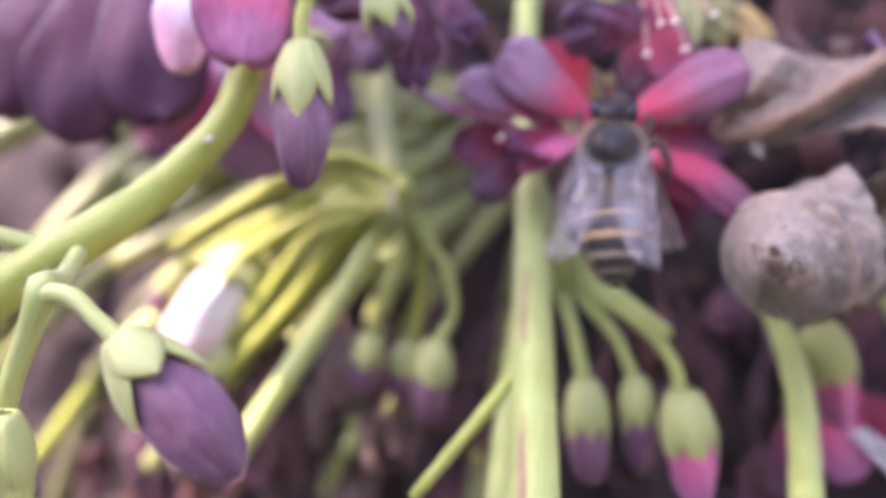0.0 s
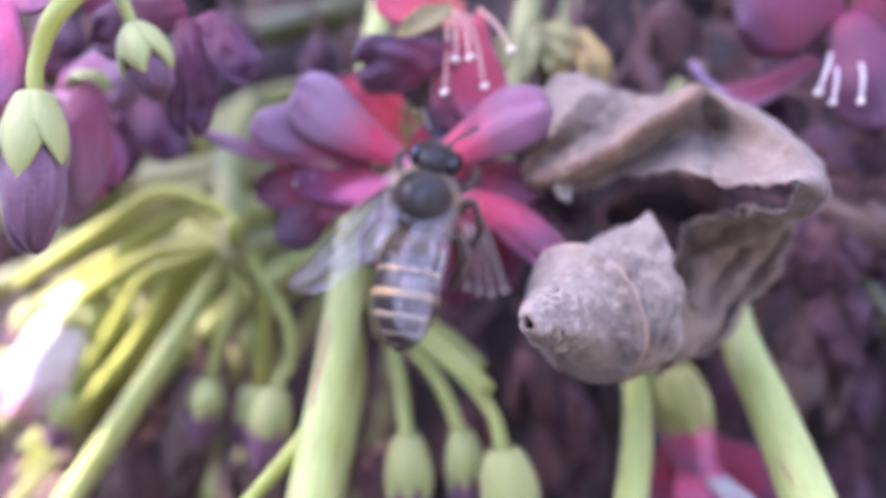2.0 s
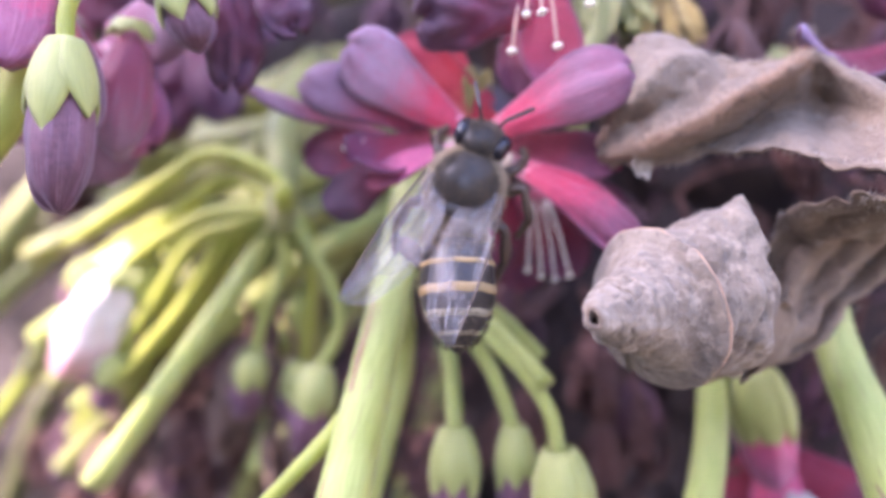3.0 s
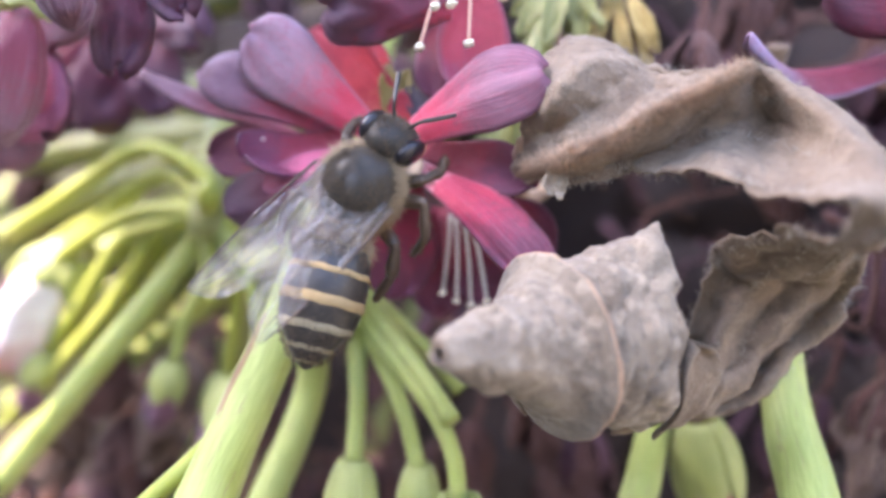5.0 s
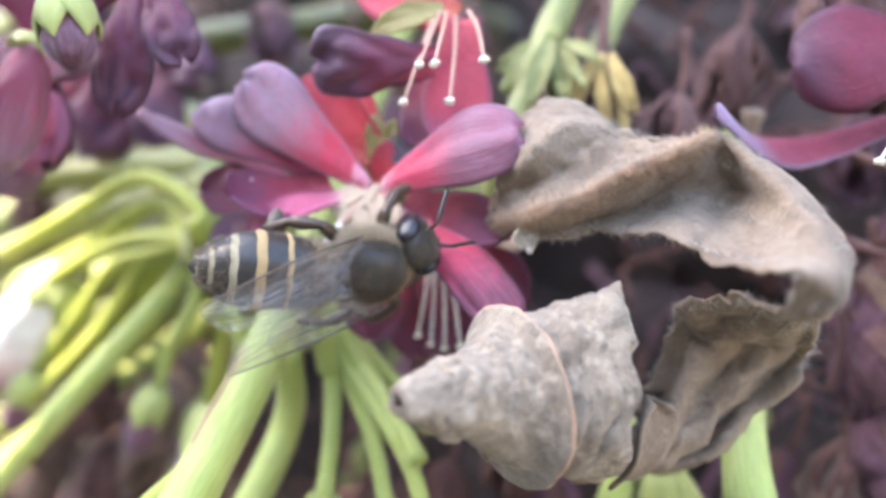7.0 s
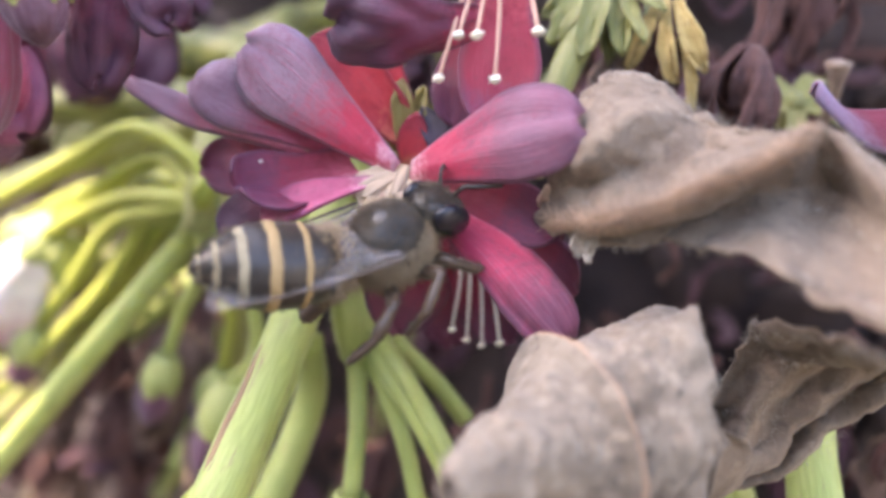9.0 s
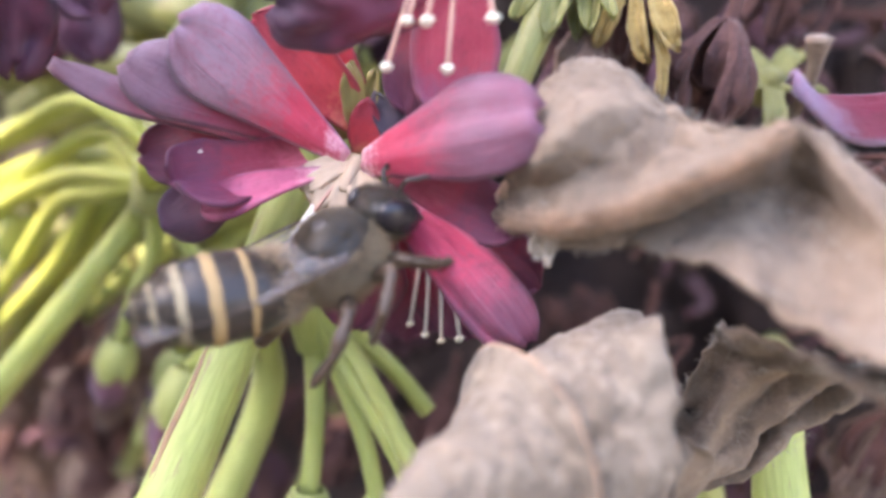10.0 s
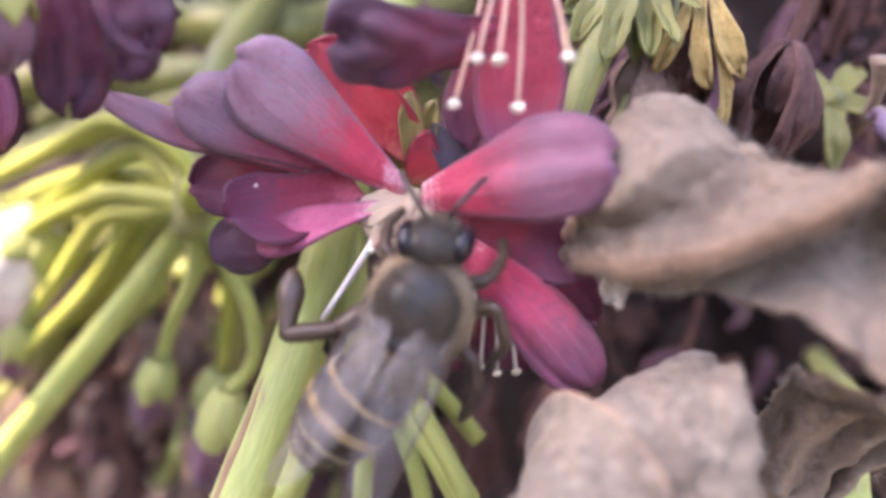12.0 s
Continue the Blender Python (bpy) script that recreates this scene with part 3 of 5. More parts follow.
stalk("flower_stalk", [(26.0, 82, -11), (26.6, 76.8, -13.6), (26.4, 68.8, -17.6), (25.0, 60, -23.5)], [1.0, 1.15, 1.2, 1.3], STEM, "green flower stalk with fine hairs", 140, 8)

# the cluster in the sun, behind and beside
CL = (-9.6, 73.0, -1.4)
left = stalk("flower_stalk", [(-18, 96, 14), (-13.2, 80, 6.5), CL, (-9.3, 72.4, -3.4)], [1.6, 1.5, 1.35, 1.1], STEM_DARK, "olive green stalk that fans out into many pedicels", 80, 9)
for pts, radii, mat in (
    ([CL, (-18.4, 74, -2.7), (-27.9, 75, -8), (-34.9, 76, -14.8)], [0.9, 0.75, 0.8, 0.7], STEM_YELLOW),
    ([CL, (-14, 73.5, -3.0), (-19.1, 74, -4.9), (-24.2, 75, -10.8), (-29.7, 76, -17)], [0.9, 0.8, 0.75, 0.75, 0.7], STEM_YELLOW),
    ([CL, (-12.4, 74, -5.4), (-17.8, 70, -15.1), (-24.4, 66, -25.9)], [1.0, 1.05, 1.15, 1.2], STEM),
    ([CL, (-9.4, 73, -6.3), (-11.2, 73, -10.5), (-12.4, 73, -14.5)], [0.8, 0.65, 0.55, 0.5], STEM),
    ([CL, (-7.0, 73, -4.6), (-4.6, 73, -8.4), (-4.2, 73, -12.2), (-5.6, 72.3, -14.8)], [0.8, 0.65, 0.55, 0.5, 0.5], STEM),
    ([CL, (-16, 76, -1.5), (-26, 79, -3.5), (-38, 82, -9)], [0.9, 0.8, 0.75, 0.7], STEM_YELLOW),
    ([CL, (-15, 75, -4.5), (-22, 78, -12), (-33, 80, -24)], [0.9, 0.85, 0.8, 0.75], STEM_YELLOW),
    ([CL, (-8, 75, -7), (-8.6, 77, -14), (-12, 78, -24)], [0.8, 0.75, 0.7, 0.65], STEM_DARK),
    ([CL, (-10.7, 73.5, 1.3), (-17.1, 74.0, 3.2), (-24.2, 75.0, -0.1), (-35.6, 76.0, -6.3)], [0.8, 0.75, 0.7, 0.75, 0.6], STEM_YELLOW),
    ([CL, (-15.6, 75.0, 1.0), (-23.2, 76.0, -3.1), (-36.3, 77.0, -13.2)], [0.8, 0.75, 0.8, 0.6], STEM_YELLOW),
    ([CL, (-15.4, 74.0, -3.5), (-21.8, 75.0, -12.0), (-36.2, 76.0, -26.4)], [0.8, 0.7, 0.75, 0.6], STEM_YELLOW),
    ([CL, (-7.6, 74.0, -3.6), (-7.9, 75.0, -9.4), (-9.1, 76.0, -15.9)], [0.7, 0.6, 0.5, 0.5], STEM_YELLOW),
    ([CL, (-17.8, 76.0, -5.0), (-25.6, 77.0, -15.0), (-37.5, 78.0, -24.3)], [0.8, 0.75, 0.8, 0.65], STEM),
):
    part("pedicel", tube(pts, radii, 10, 18, 0.07, pts[-1][2]), mat, left)
part("knob", blob((-8.6, 71.6, -0.2), ((1.0, 0, 0), (0, 1.0, 0), (0, 0, 1.4)), 8, 12, 0.2, 2), STEM_YELLOW, left)
bud("flower_bud", (-5.6, 72.3, -14.6), (-6.3, 70.6, -22.4), 1.75, 0.66, "round pale green flower bud with a violet tip", seed=4)
bud("flower_bud", (-9.1, 76.0, -15.6), (-10.4, 75.6, -22.0), 1.6, 0.7, "pale green flower bud in the cluster", seed=15)
bud("flower_bud", (-12.4, 73, -14.3), (-13.6, 72.6, -20.5), 1.5, 0.6, "pale green flower bud with a violet tip", seed=5)
bud("flower_bud", (-29.7, 76, -16.8), (-32.2, 76, -23.5), 1.7, 0.6, "green flower bud hanging from a bent pedicel", seed=6)
# the white of this bud is sun glare put into the petal colour
bud("flower_bud", (-26.6, 77, -6.6), (-36.4, 76, -19.8), 3.7, 0.26, "rose flower bud about to open, whitened as if in full sun", PETAL_SUNLIT, seed=7, open_sepals=0.15)
bud("flower_bud", (-38, 82, -9), (-42.5, 83, -15.5), 1.7, 0.6, "sunlit yellow-green flower bud", seed=8)

# stems far behind, most in darker greens that stand in for shade
for k, (pts, r) in enumerate((
    ([(-12, 100, 10), (-24, 98, 3), (-40, 94, -9), (-58, 92, -26)], 1.5),
    ([(-10, 101, 6), (-22, 97, -6), (-36, 92, -20), (-48, 88, -36)], 1.4),
    ([(-22, 104, 14), (-38, 100, 4), (-60, 98, -12), (-78, 96, -28)], 1.6),
    ([(-30, 106, 6), (-42, 100, -8), (-55, 95, -22), (-66, 90, -38)], 1.3),
    ([(6, 104, 8), (-4, 97, -4), (-14, 90, -18), (-22, 84, -36)], 1.3),
    ([(-6, 104, 26), (-16, 96, 22), (-30, 90, 18), (-46, 86, 16)], 1.9),
    ([(-1, 104, -10), (-1.5, 97, -19), (-3, 92, -30), (-6, 86, -44)], 1.3),
)):
    root = (pts[0][0] * 0.8, 132, pts[0][2] + 5)
    stalk("flower_stalk", [root, *pts], [r * 1.2, r * 1.1, r, r * 0.95, r * 0.9], (STEM_DARK, STEM_DARK, STEM_DARK, STEM_YELLOW, STEM_DARK, OLIVE_SHADED, STEM_DARK)[k], "yellow-green flower stalk behind the blossoms", 0, 20 + k)

# more such stalks, close together in the dense cluster, some darkened for shade
for k, (pts, r) in enumerate((
    ([(-15.6, 90.0, 4.9), (-30.7, 86.0, -1.0), (-46.9, 82.0, -9.2)], 1.5),
    ([(-15.2, 90.0, 1.3), (-30.1, 86.0, -7.0), (-46.1, 82.0, -18.8)], 1.7),
    ([(-13.4, 90.0, -2.2), (-28.2, 86.0, -11.0), (-43.9, 82.0, -23.6)], 1.5),
    ([(-23.7, 90.0, -11.0), (-33.3, 86.0, -21.4), (-43.1, 82.0, -33.8)], 1.6),
    ([(-11.6, 90.0, -5.6), (-19.4, 86.0, -12.0), (-26.9, 82.0, -20.3)], 1.2),
    ([(-19.2, 92.0, 5.5), (-32.3, 90.0, 3.5), (-48.0, 88.0, 0.4)], 2.1),
    ([(-14.7, 90.0, -10.9), (-16.4, 86.0, -20.9), (-17.9, 82.0, -30.2)], 1.2),
    ([(-16.0, 96.0, 10.0), (-32.0, 94.0, 9.5), (-52.0, 92.0, 8.0)], 2.2),
    ([(-12.0, 95.0, -6.0), (-27.0, 94.0, -15.0), (-45.0, 92.0, -30.0)], 1.8),
)):
    root = (pts[0][0] * 0.8, 132, pts[0][2] + 7)
    stalk("flower_stalk", [root, *pts], [r * 1.1, r * 1.05, r, r * 0.85], (STEM_DARK, STEM, STEM_DARK, STEM_DARK, STEM, STEM_DARK, STEM, STEM_DARK, STEM_DARK)[k], "green stalk in the dense cluster, some darkened for shade", 0, 60 + k)

# the stout stalk and the bud close to the lens at the start
near = stalk("flower_stalk", [(-31, 40.5, -9.4), (-26.4, 43, -5.6), (-22.6, 45, -2.9), (-19.8, 48, -0.1), (-16.0, 50, 4.4), (-14.4, 51, 8.5)],
             [1.55, 1.6, 1.5, 1.35, 1.2, 1.2], STEM_YELLOW, "stout bright green stalk in front of the blossoms", 160, 31)
part("side_branch", tube([(-24.2, 44, -4.2), (-28, 43, -3.0), (-34, 42, -1.4)], [0.8, 0.6, 0.5], 9, 10), STEM, near)
part("side_branch", tube([(-25.2, 43.4, -5.0), (-30, 42, -4.4), (-36, 41, -3.8)], [0.8, 0.6, 0.5], 9, 10), STEM, near)
NB = (-16.9, 33.0, -5.0)
nb = stalk("bud_stalk", [(-22.5, 33.6, -20), (-19.6, 33.0, -11.6), (-17.7, 32.9, -7.0), NB, (-17.6, 34, -4.6), (-19.6, 38, -4.8), (-22.6, 43.4, -4.0)], [0.62, 0.6, 0.58, 0.74, 0.6, 0.5, 0.5], STEM, "slender green bud stalk with a swollen joint", 90, 33)
part("pedicel", tube([NB, (-15.0, 32.6, -5.0), (-13.2, 32.0, -5.9), (-11.4, 31.6, -7.0)], [0.55, 0.5, 0.42, 0.5], 10, 14), STEM, nb)
bud("flower_bud", (-11.7, 31.6, -6.8), (-5.5, 30.5, -12.1), 1.85, 0.44, "violet flower bud with pale green sepals on a slender pedicel", seed=9, open_sepals=0.12)
bud("flower_bud", (-18.4, 31.8, -10.6), (-18.2, 31.8, -16.8), 1.3, 0.95, "smooth olive green flower bud", SEPAL, seed=10)

# hanging buds above
hang = stalk("bud_stalk", [(-6, 58, 22), (-8.6, 51, 15.5), (-9.9, 49.6, 11.8), (-9.8, 49.0, 9.4)], [0.8, 0.65, 0.5, 0.5], STEM_YELLOW, "thin yellow-green stalk of the hanging buds", 40, 35)
part("pedicel", tube([(-7.4, 53, 18), (-6.6, 53.6, 15.6), (-6.2, 54, 14)], [0.5, 0.42, 0.42], 9, 8), STEM, hang)
bud("flower_bud", (-9.8, 49.0, 9.5), (-9.1, 47.3, 0.2), 1.85, 0.52, "hanging violet flower bud in a yellow-green calyx", seed=11)
bud("flower_bud", (-6.2, 54, 14.2), (-4.2, 53.6, 9.6), 1.5, 0.7, "pale green flower bud with parted sepals", seed=12, open_sepals=0.3)
# an open flower, given a bud's shape with hardly any calyx
bud("flower_bud", (-12.5, 58, 12), (-12.9, 56.4, 3.0), 2.0, 0.12, "dusky purple flower shaped as a bud", PETAL_PURPLE, seed=13)


# ---- flowers ----
def flower(name, centre, label, petals, stamens=(), sepals=(), throat=None, group="open flowers"):
    ob = thing(name, centre, label, "flower", group)
    for k, (base, tip, width, face, mat, opts) in enumerate(petals):
        part("petal", petal(base, tip, width, face, seed=k + centre[0], **opts), mat, ob)
    for base, tip, opts in stamens:
        stamen(ob, base, tip, **opts)
    for k, (base, tip, width, face) in enumerate(sepals):
        part("sepal", petal(base, tip, width, face, 0.1, 0.2, 0, 0.5, k, ragged=2.0, peak=0.4, blunt=1.8), OLD_SEPAL, ob)
    if throat:
        c = Vector(throat)
        for k, (dx, dy, dz) in enumerate(((-2.3, -1.6, -1.3), (-1.5, -2.1, -2.1), (-0.4, -2.4, -2.6), (0.8, -2.3, -2.5), (1.9, -1.9, -2.0))):
            part("claw", petal(c, c + Vector((dx, dy, dz)), 2.1, (0.1 * (k - 2), -0.8, 0.6), 0.10, 0.12, -0.1, 0.5, k * 1.3, thick=0.2, ragged=1.5, peak=0.7, blunt=3.0), CREAM, ob, "cream downy petal claw")
        part("pistil", tube([c + Vector((0, 0, 0.2)), c + Vector((0.1, -1.2, -0.5)), c + Vector((0.2, -1.9, -1.1))], [0.4, 0.32, 0.22], 10, 10, 0.3, 3), CREAM, ob, "pale pistil")
    return ob


flower("flower", (10.2, 65.5, 4.4), "open crimson flower with mauve petal ends under the bee", [
    ((9.6, 64.6, 5.0), (2.0, 60.2, 10.2), 4.8, (0.45, -0.75, -0.1), PETAL, dict(bend=-0.05, cup=-0.10, curl=-0.06, claw=0.16, peak=0.70, blunt=2.9, grow=1.0, sway=0.04)),
    ((10.8, 64.4, 5.0), (19.7, 61.0, 9.2), 4.6, (0.1, -0.85, 0.3), PETAL_FLUSH, dict(bend=0.07, cup=-0.15, curl=-0.08, claw=0.30, peak=0.64, blunt=3.6)),
    ((11.8, 64.6, 3.6), (20.9, 61.8, -0.7), 3.6, (0.3, -0.8, 0.5), PETAL_ROSE, dict(bend=0.05, cup=-0.14, curl=-0.22, claw=0.34, ragged=1.6, peak=0.7, blunt=3.6)),
    ((11.0, 65.8, 3.2), (10.4, 66.2, -5.0), 5.0, (0.4, -0.9, 0.1), PETAL_DARK, dict(bend=0.05, cup=0.1)),
    ((9.0, 64.0, 4.3), (3.2, 61.3, 1.5), 2.3, (0.2, -0.8, 0.5), PETAL_BLUSH, dict(bend=0.08, cup=0.12, claw=0.3, peak=0.65, blunt=3.2)),
    ((12.0, 65.6, 4.6), (19.6, 64.0, 3.2), 3.4, (0.3, -0.9, 0.3), PETAL_DARK, dict(bend=0.04, cup=0.1, claw=0.4)),
], [((9.3, 63.6, 3.8), (7.7, 60.4, -1.1), dict(r=0.19, head=0.0, sag=0.1, white=True)),
    ((10.8, 64.0, 3.4), (12.0, 62.0, 1.2), dict(r=0.13, head=0.22)), ((10.0, 64.0, 4.2), (9.2, 62.2, 2.4), dict(r=0.11, head=0.2))], throat=(10.2, 64.9, 4.8))

flower("flower", (5.2, 66.2, 5.2), "dark maroon flower turned away beside the crimson one", [
    ((5.6, 65.4, 5.6), (-0.9, 60.4, 8.7), 4.0, (0.5, -0.7, 0.2), PETAL_PURPLE, dict(bend=0.06, cup=-0.14, curl=-0.1, claw=0.35, peak=0.66, blunt=2.8)),
    ((3.4, 65.2, 4.8), (-5.5, 60.3, 7.3), 2.6, (0.3, -0.4, 0.85), PETAL_PURPLE, dict(bend=0.02, cup=-0.12, curl=0.1)),
    ((6.8, 65.0, 4.8), (2.7, 59.4, 3.3), 4.4, (0.5, -0.3, 0.75), PETAL_DARK, dict(bend=-0.12, cup=0.22, claw=0.5, peak=0.62, blunt=3.2)),
    ((4.6, 65.6, 3.6), (-0.4, 63.0, -0.6), 3.4, (0.4, -0.8, 0.3), PETAL_MAUVE, dict(bend=0.05, cup=-0.1, peak=0.66, blunt=3.2)),
    ((3.0, 66.0, 4.5), (-2.6, 63.6, 3.0), 4.0, (0.2, -0.9, 0.3), PETAL_DARK, dict(bend=0.05, cup=0.1)),
# short white stamen added as the sparkle on the cupped petal's edge
], [((2.7, 61.9, 4.5), (1.8, 61.2, 4.0), dict(r=0.11, head=0.3, sag=0.05, white=True))])

flower("flower", (12.8, 66.8, 17.2), "hanging maroon and red flower with long pale stamens", [
    ((13.4, 64.2, 13.2), (6.9, 60.6, 12.0), 4.3, (0.3, -0.85, -0.35), PETAL_MAUVE, dict(bend=0.1, cup=-0.14, curl=-0.1, claw=0.42, peak=0.7, blunt=4.0, notch=0.3, ragged=1.8)),
    ((13.6, 67.2, 16.5), (15.2, 64.2, 7.8), 4.5, (0.3, -0.9, -0.1), PETAL_DEEP, dict(bend=-0.05, cup=0.16, claw=0.5)),
    ((12.4, 67.2, 14.4), (12.6, 65.2, 7.6), 3.6, (0.2, -0.9, 0.1), PETAL_DARK, dict(bend=0.0, cup=0.1, claw=0.5)),
    ((13.0, 67.5, 16.5), (6.4, 66.0, 18.4), 4.6, (0.2, -0.9, 0.2), PETAL_RED, dict(bend=0.05, cup=0.1, claw=0.5)),
], [((12.3, 65.4, 16.0), (12.8, 61.4, 10.2), dict(r=0.12, head=0.29)), ((13.8, 65.4, 16.2), (15.6, 61.6, 10.5), dict(r=0.12, head=0.29)),
    ((12.8, 65.2, 16.4), (13.75, 60.9, 12.3), dict(r=0.12, head=0.29)), ((13.2, 65.2, 16.4), (14.7, 60.8, 12.4), dict(r=0.12, head=0.29)),
    ((14.6, 65.4, 16.6), (17.5, 61.2, 12.9), dict(r=0.13, head=0.29))],
    sepals=[((12.4, 66.6, 17.0), (8.6, 64.6, 14.6), 2.0, (0.2, -0.9, 0.3))])

flower("flower", (8.6, 67.6, 7.2), "half-open orange-red flower with olive sepals", [
    ((9.4, 66.2, 7.0), (3.4, 65.0, 11.4), 4.4, (0.2, -0.95, 0.0), PETAL_RED, dict(bend=0.05, cup=0.12, claw=0.5)),
    ((10.0, 66.0, 5.2), (10.2, 65.4, 8.2), 2.0, (0.2, -0.95, 0.0), PETAL_RED, dict(bend=0.05, cup=0.12, claw=0.7, peak=0.3, blunt=1.6)),
    ((9.0, 67.2, 7.6), (5.6, 66.8, 11.6), 3.0, (0.2, -0.95, 0.0), PETAL_RED, dict(bend=0.05, cup=0.12, claw=0.5)),
    ((12.8, 65.6, 5.8), (10.2, 66.0, 8.4), 1.8, (0.2, -0.95, 0.0), PETAL_NAVY, dict(bend=0.05, cup=0.12, claw=0.7, peak=0.3, blunt=1.6)),
], sepals=[((8.6, 66.6, 5.8), (6.6, 65.8, 7.6), 1.4, (0.3, -0.9, 0.0)), ((9.4, 66.6, 5.8), (8.8, 65.9, 9.9), 1.5, (0.3, -0.9, 0.0)), ((9.8, 66.7, 6.4), (10.2, 66.2, 9.6), 1.2, (0, -0.9, 0.3))])

flower("flower", (12.8, 69.6, 0.6), "drooping dark red flower behind with white stamens", [
    ((12.6, 69.4, 1.0), (16.6, 68.6, -4.8), 4.6, (0.2, -0.95, 0.1), PETAL_DARK, dict(bend=0.02, cup=0.12, claw=0.5)),
    ((12.0, 69.8, 1.0), (12.4, 69.6, -6.4), 4.6, (0.2, -0.95, 0.1), PETAL_DARK, dict(bend=0.02, cup=0.12, claw=0.5)),
    ((13.6, 69.6, 1.6), (20.0, 69.0, -1.0), 4.2, (0.2, -0.95, 0.1), PETAL_DARK, dict(bend=0.02, cup=0.12, claw=0.5)),
], [((12.8, 68.8, 0.6), (13.2, 67.4, -4.4), dict(r=0.12, head=0.22, sag=0.0, white=True)), ((13.2, 68.8, 0.4), (14.2, 67.4, -4.8), dict(r=0.12, head=0.22, sag=0.0, white=True)),
    ((13.8, 68.8, 0.4), (15.2, 67.4, -4.9), dict(r=0.12, head=0.22, sag=0.0, white=True)), ((14.2, 68.8, 0.6), (16.2, 67.6, -4.6), dict(r=0.14, head=0.26, sag=0.0, white=True))])

flower("flower", (41.4, 74.2, 17.4), "purple and crimson flower with white-tipped stamens", [
    ((40.2, 75.5, 13.4), (29.6, 67.8, 10.7), 3.6, (0.1, -0.6, 0.8), PETAL_LAVENDER, dict(bend=-0.12, cup=-0.2, curl=0.15, claw=0.4)),
    ((41.4, 73.6, 17.6), (33.6, 71.6, 15.6), 6.8, (0.1, -0.95, 0.1), PETAL_WINE, dict(bend=0.05, cup=-0.1, claw=0.4)),
    ((42.0, 73.2, 16.4), (43.8, 69.6, 7.4), 6.6, (-0.1, -0.95, 0.0), PETAL_DUSK, dict(bend=0.05, cup=-0.15, claw=0.4)),
    ((42.6, 74.0, 17.8), (51.0, 71.0, 15.0), 6.0, (-0.1, -0.95, 0.0), PETAL_WINE, dict(bend=0.05, cup=-0.1, claw=0.4)),
    ((41.6, 74.4, 18.4), (40.0, 72.0, 27.0), 6.0, (-0.1, -0.95, 0.0), PETAL_WINE, dict(bend=0.05, cup=-0.1, claw=0.4)),
], [((40.0, 70.4, 13.0), (38.6, 67.9, 10.0), dict(r=0.11, head=0.27, white=True)), ((40.4, 70.4, 12.0), (39.6, 68.0, 9.3), dict(r=0.10, head=0.25, white=True)),
    ((42.0, 70.2, 12.2), (41.4, 67.9, 9.3), dict(r=0.11, head=0.27, white=True))])

flower("flower", (-15.4, 50.6, 14.6), "rose-mauve flower hanging from the stout stalk", [
    ((-14.0, 50.4, 17.0), (-13.6, 48.2, 8.0), 6.6, (0.4, -0.9, 0.1), PETAL_PINK, dict(bend=0.12, cup=-0.12, curl=0.05, claw=0.5)),
    # near-white petal colour gives the sunlit highlight here
    ((-17.8, 51.0, 17.0), (-19.6, 50.6, 8.2), 4.8, (0.0, -0.9, 0.2), PETAL_SUNLIT, dict(bend=0.1, cup=-0.12, claw=0.5)),
    ((-16.0, 53.0, 14.0), (-11.4, 52.4, 4.0), 5.0, (0.3, -0.9, 0.1), PETAL, dict(bend=0.05, cup=0.1, claw=0.5)),
    ((-12.4, 51.0, 17.5), (-8.8, 50.4, 16.0), 4.6, (0.3, -0.9, 0.1), PETAL_PINK, dict(bend=0.05, cup=-0.1, claw=0.5)),
# thin white stamen added to give one small glint by the stalk
], [((-16.3, 50.0, 4.7), (-16.3, 48.5, 3.3), dict(r=0.1, head=0.3, white=True))])

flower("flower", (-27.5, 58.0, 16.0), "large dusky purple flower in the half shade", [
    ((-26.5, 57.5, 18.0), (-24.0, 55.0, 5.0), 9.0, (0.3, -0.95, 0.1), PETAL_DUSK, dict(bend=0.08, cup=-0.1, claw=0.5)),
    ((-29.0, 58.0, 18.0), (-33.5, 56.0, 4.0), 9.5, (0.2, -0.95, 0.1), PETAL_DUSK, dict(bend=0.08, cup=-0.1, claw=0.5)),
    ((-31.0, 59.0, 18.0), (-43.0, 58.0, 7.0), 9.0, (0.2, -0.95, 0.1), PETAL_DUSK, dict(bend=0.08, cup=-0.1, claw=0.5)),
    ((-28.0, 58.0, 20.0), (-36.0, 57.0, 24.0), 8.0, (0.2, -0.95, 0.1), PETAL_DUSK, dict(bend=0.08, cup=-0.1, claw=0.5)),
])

flower("flower", (-19.0, 62.5, 8.6), "pink-edged purple flower among the far stalks", [
    ((-19.6, 62.0, 10.0), (-12.6, 59.6, 3.8), 6.0, (0.4, -0.9, 0.1), PETAL_PINK, dict(bend=0.1, cup=-0.14, claw=0.45)),
    ((-20.6, 62.4, 9.6), (-18.8, 61.8, 0.8), 7.0, (0.4, -0.9, 0.1), PETAL_PURPLE, dict(bend=0.1, cup=-0.14, claw=0.45)),
    ((-18.4, 62.4, 11.6), (-10.4, 60.8, 12.0), 5.0, (0.4, -0.9, 0.1), PETAL_PURPLE, dict(bend=0.1, cup=-0.14, claw=0.45)),
    ((-21.6, 62.4, 10.2), (-29.0, 61.8, 5.0), 6.0, (0.4, -0.9, 0.1), PETAL_PINK, dict(bend=0.1, cup=-0.14, claw=0.45)),
])

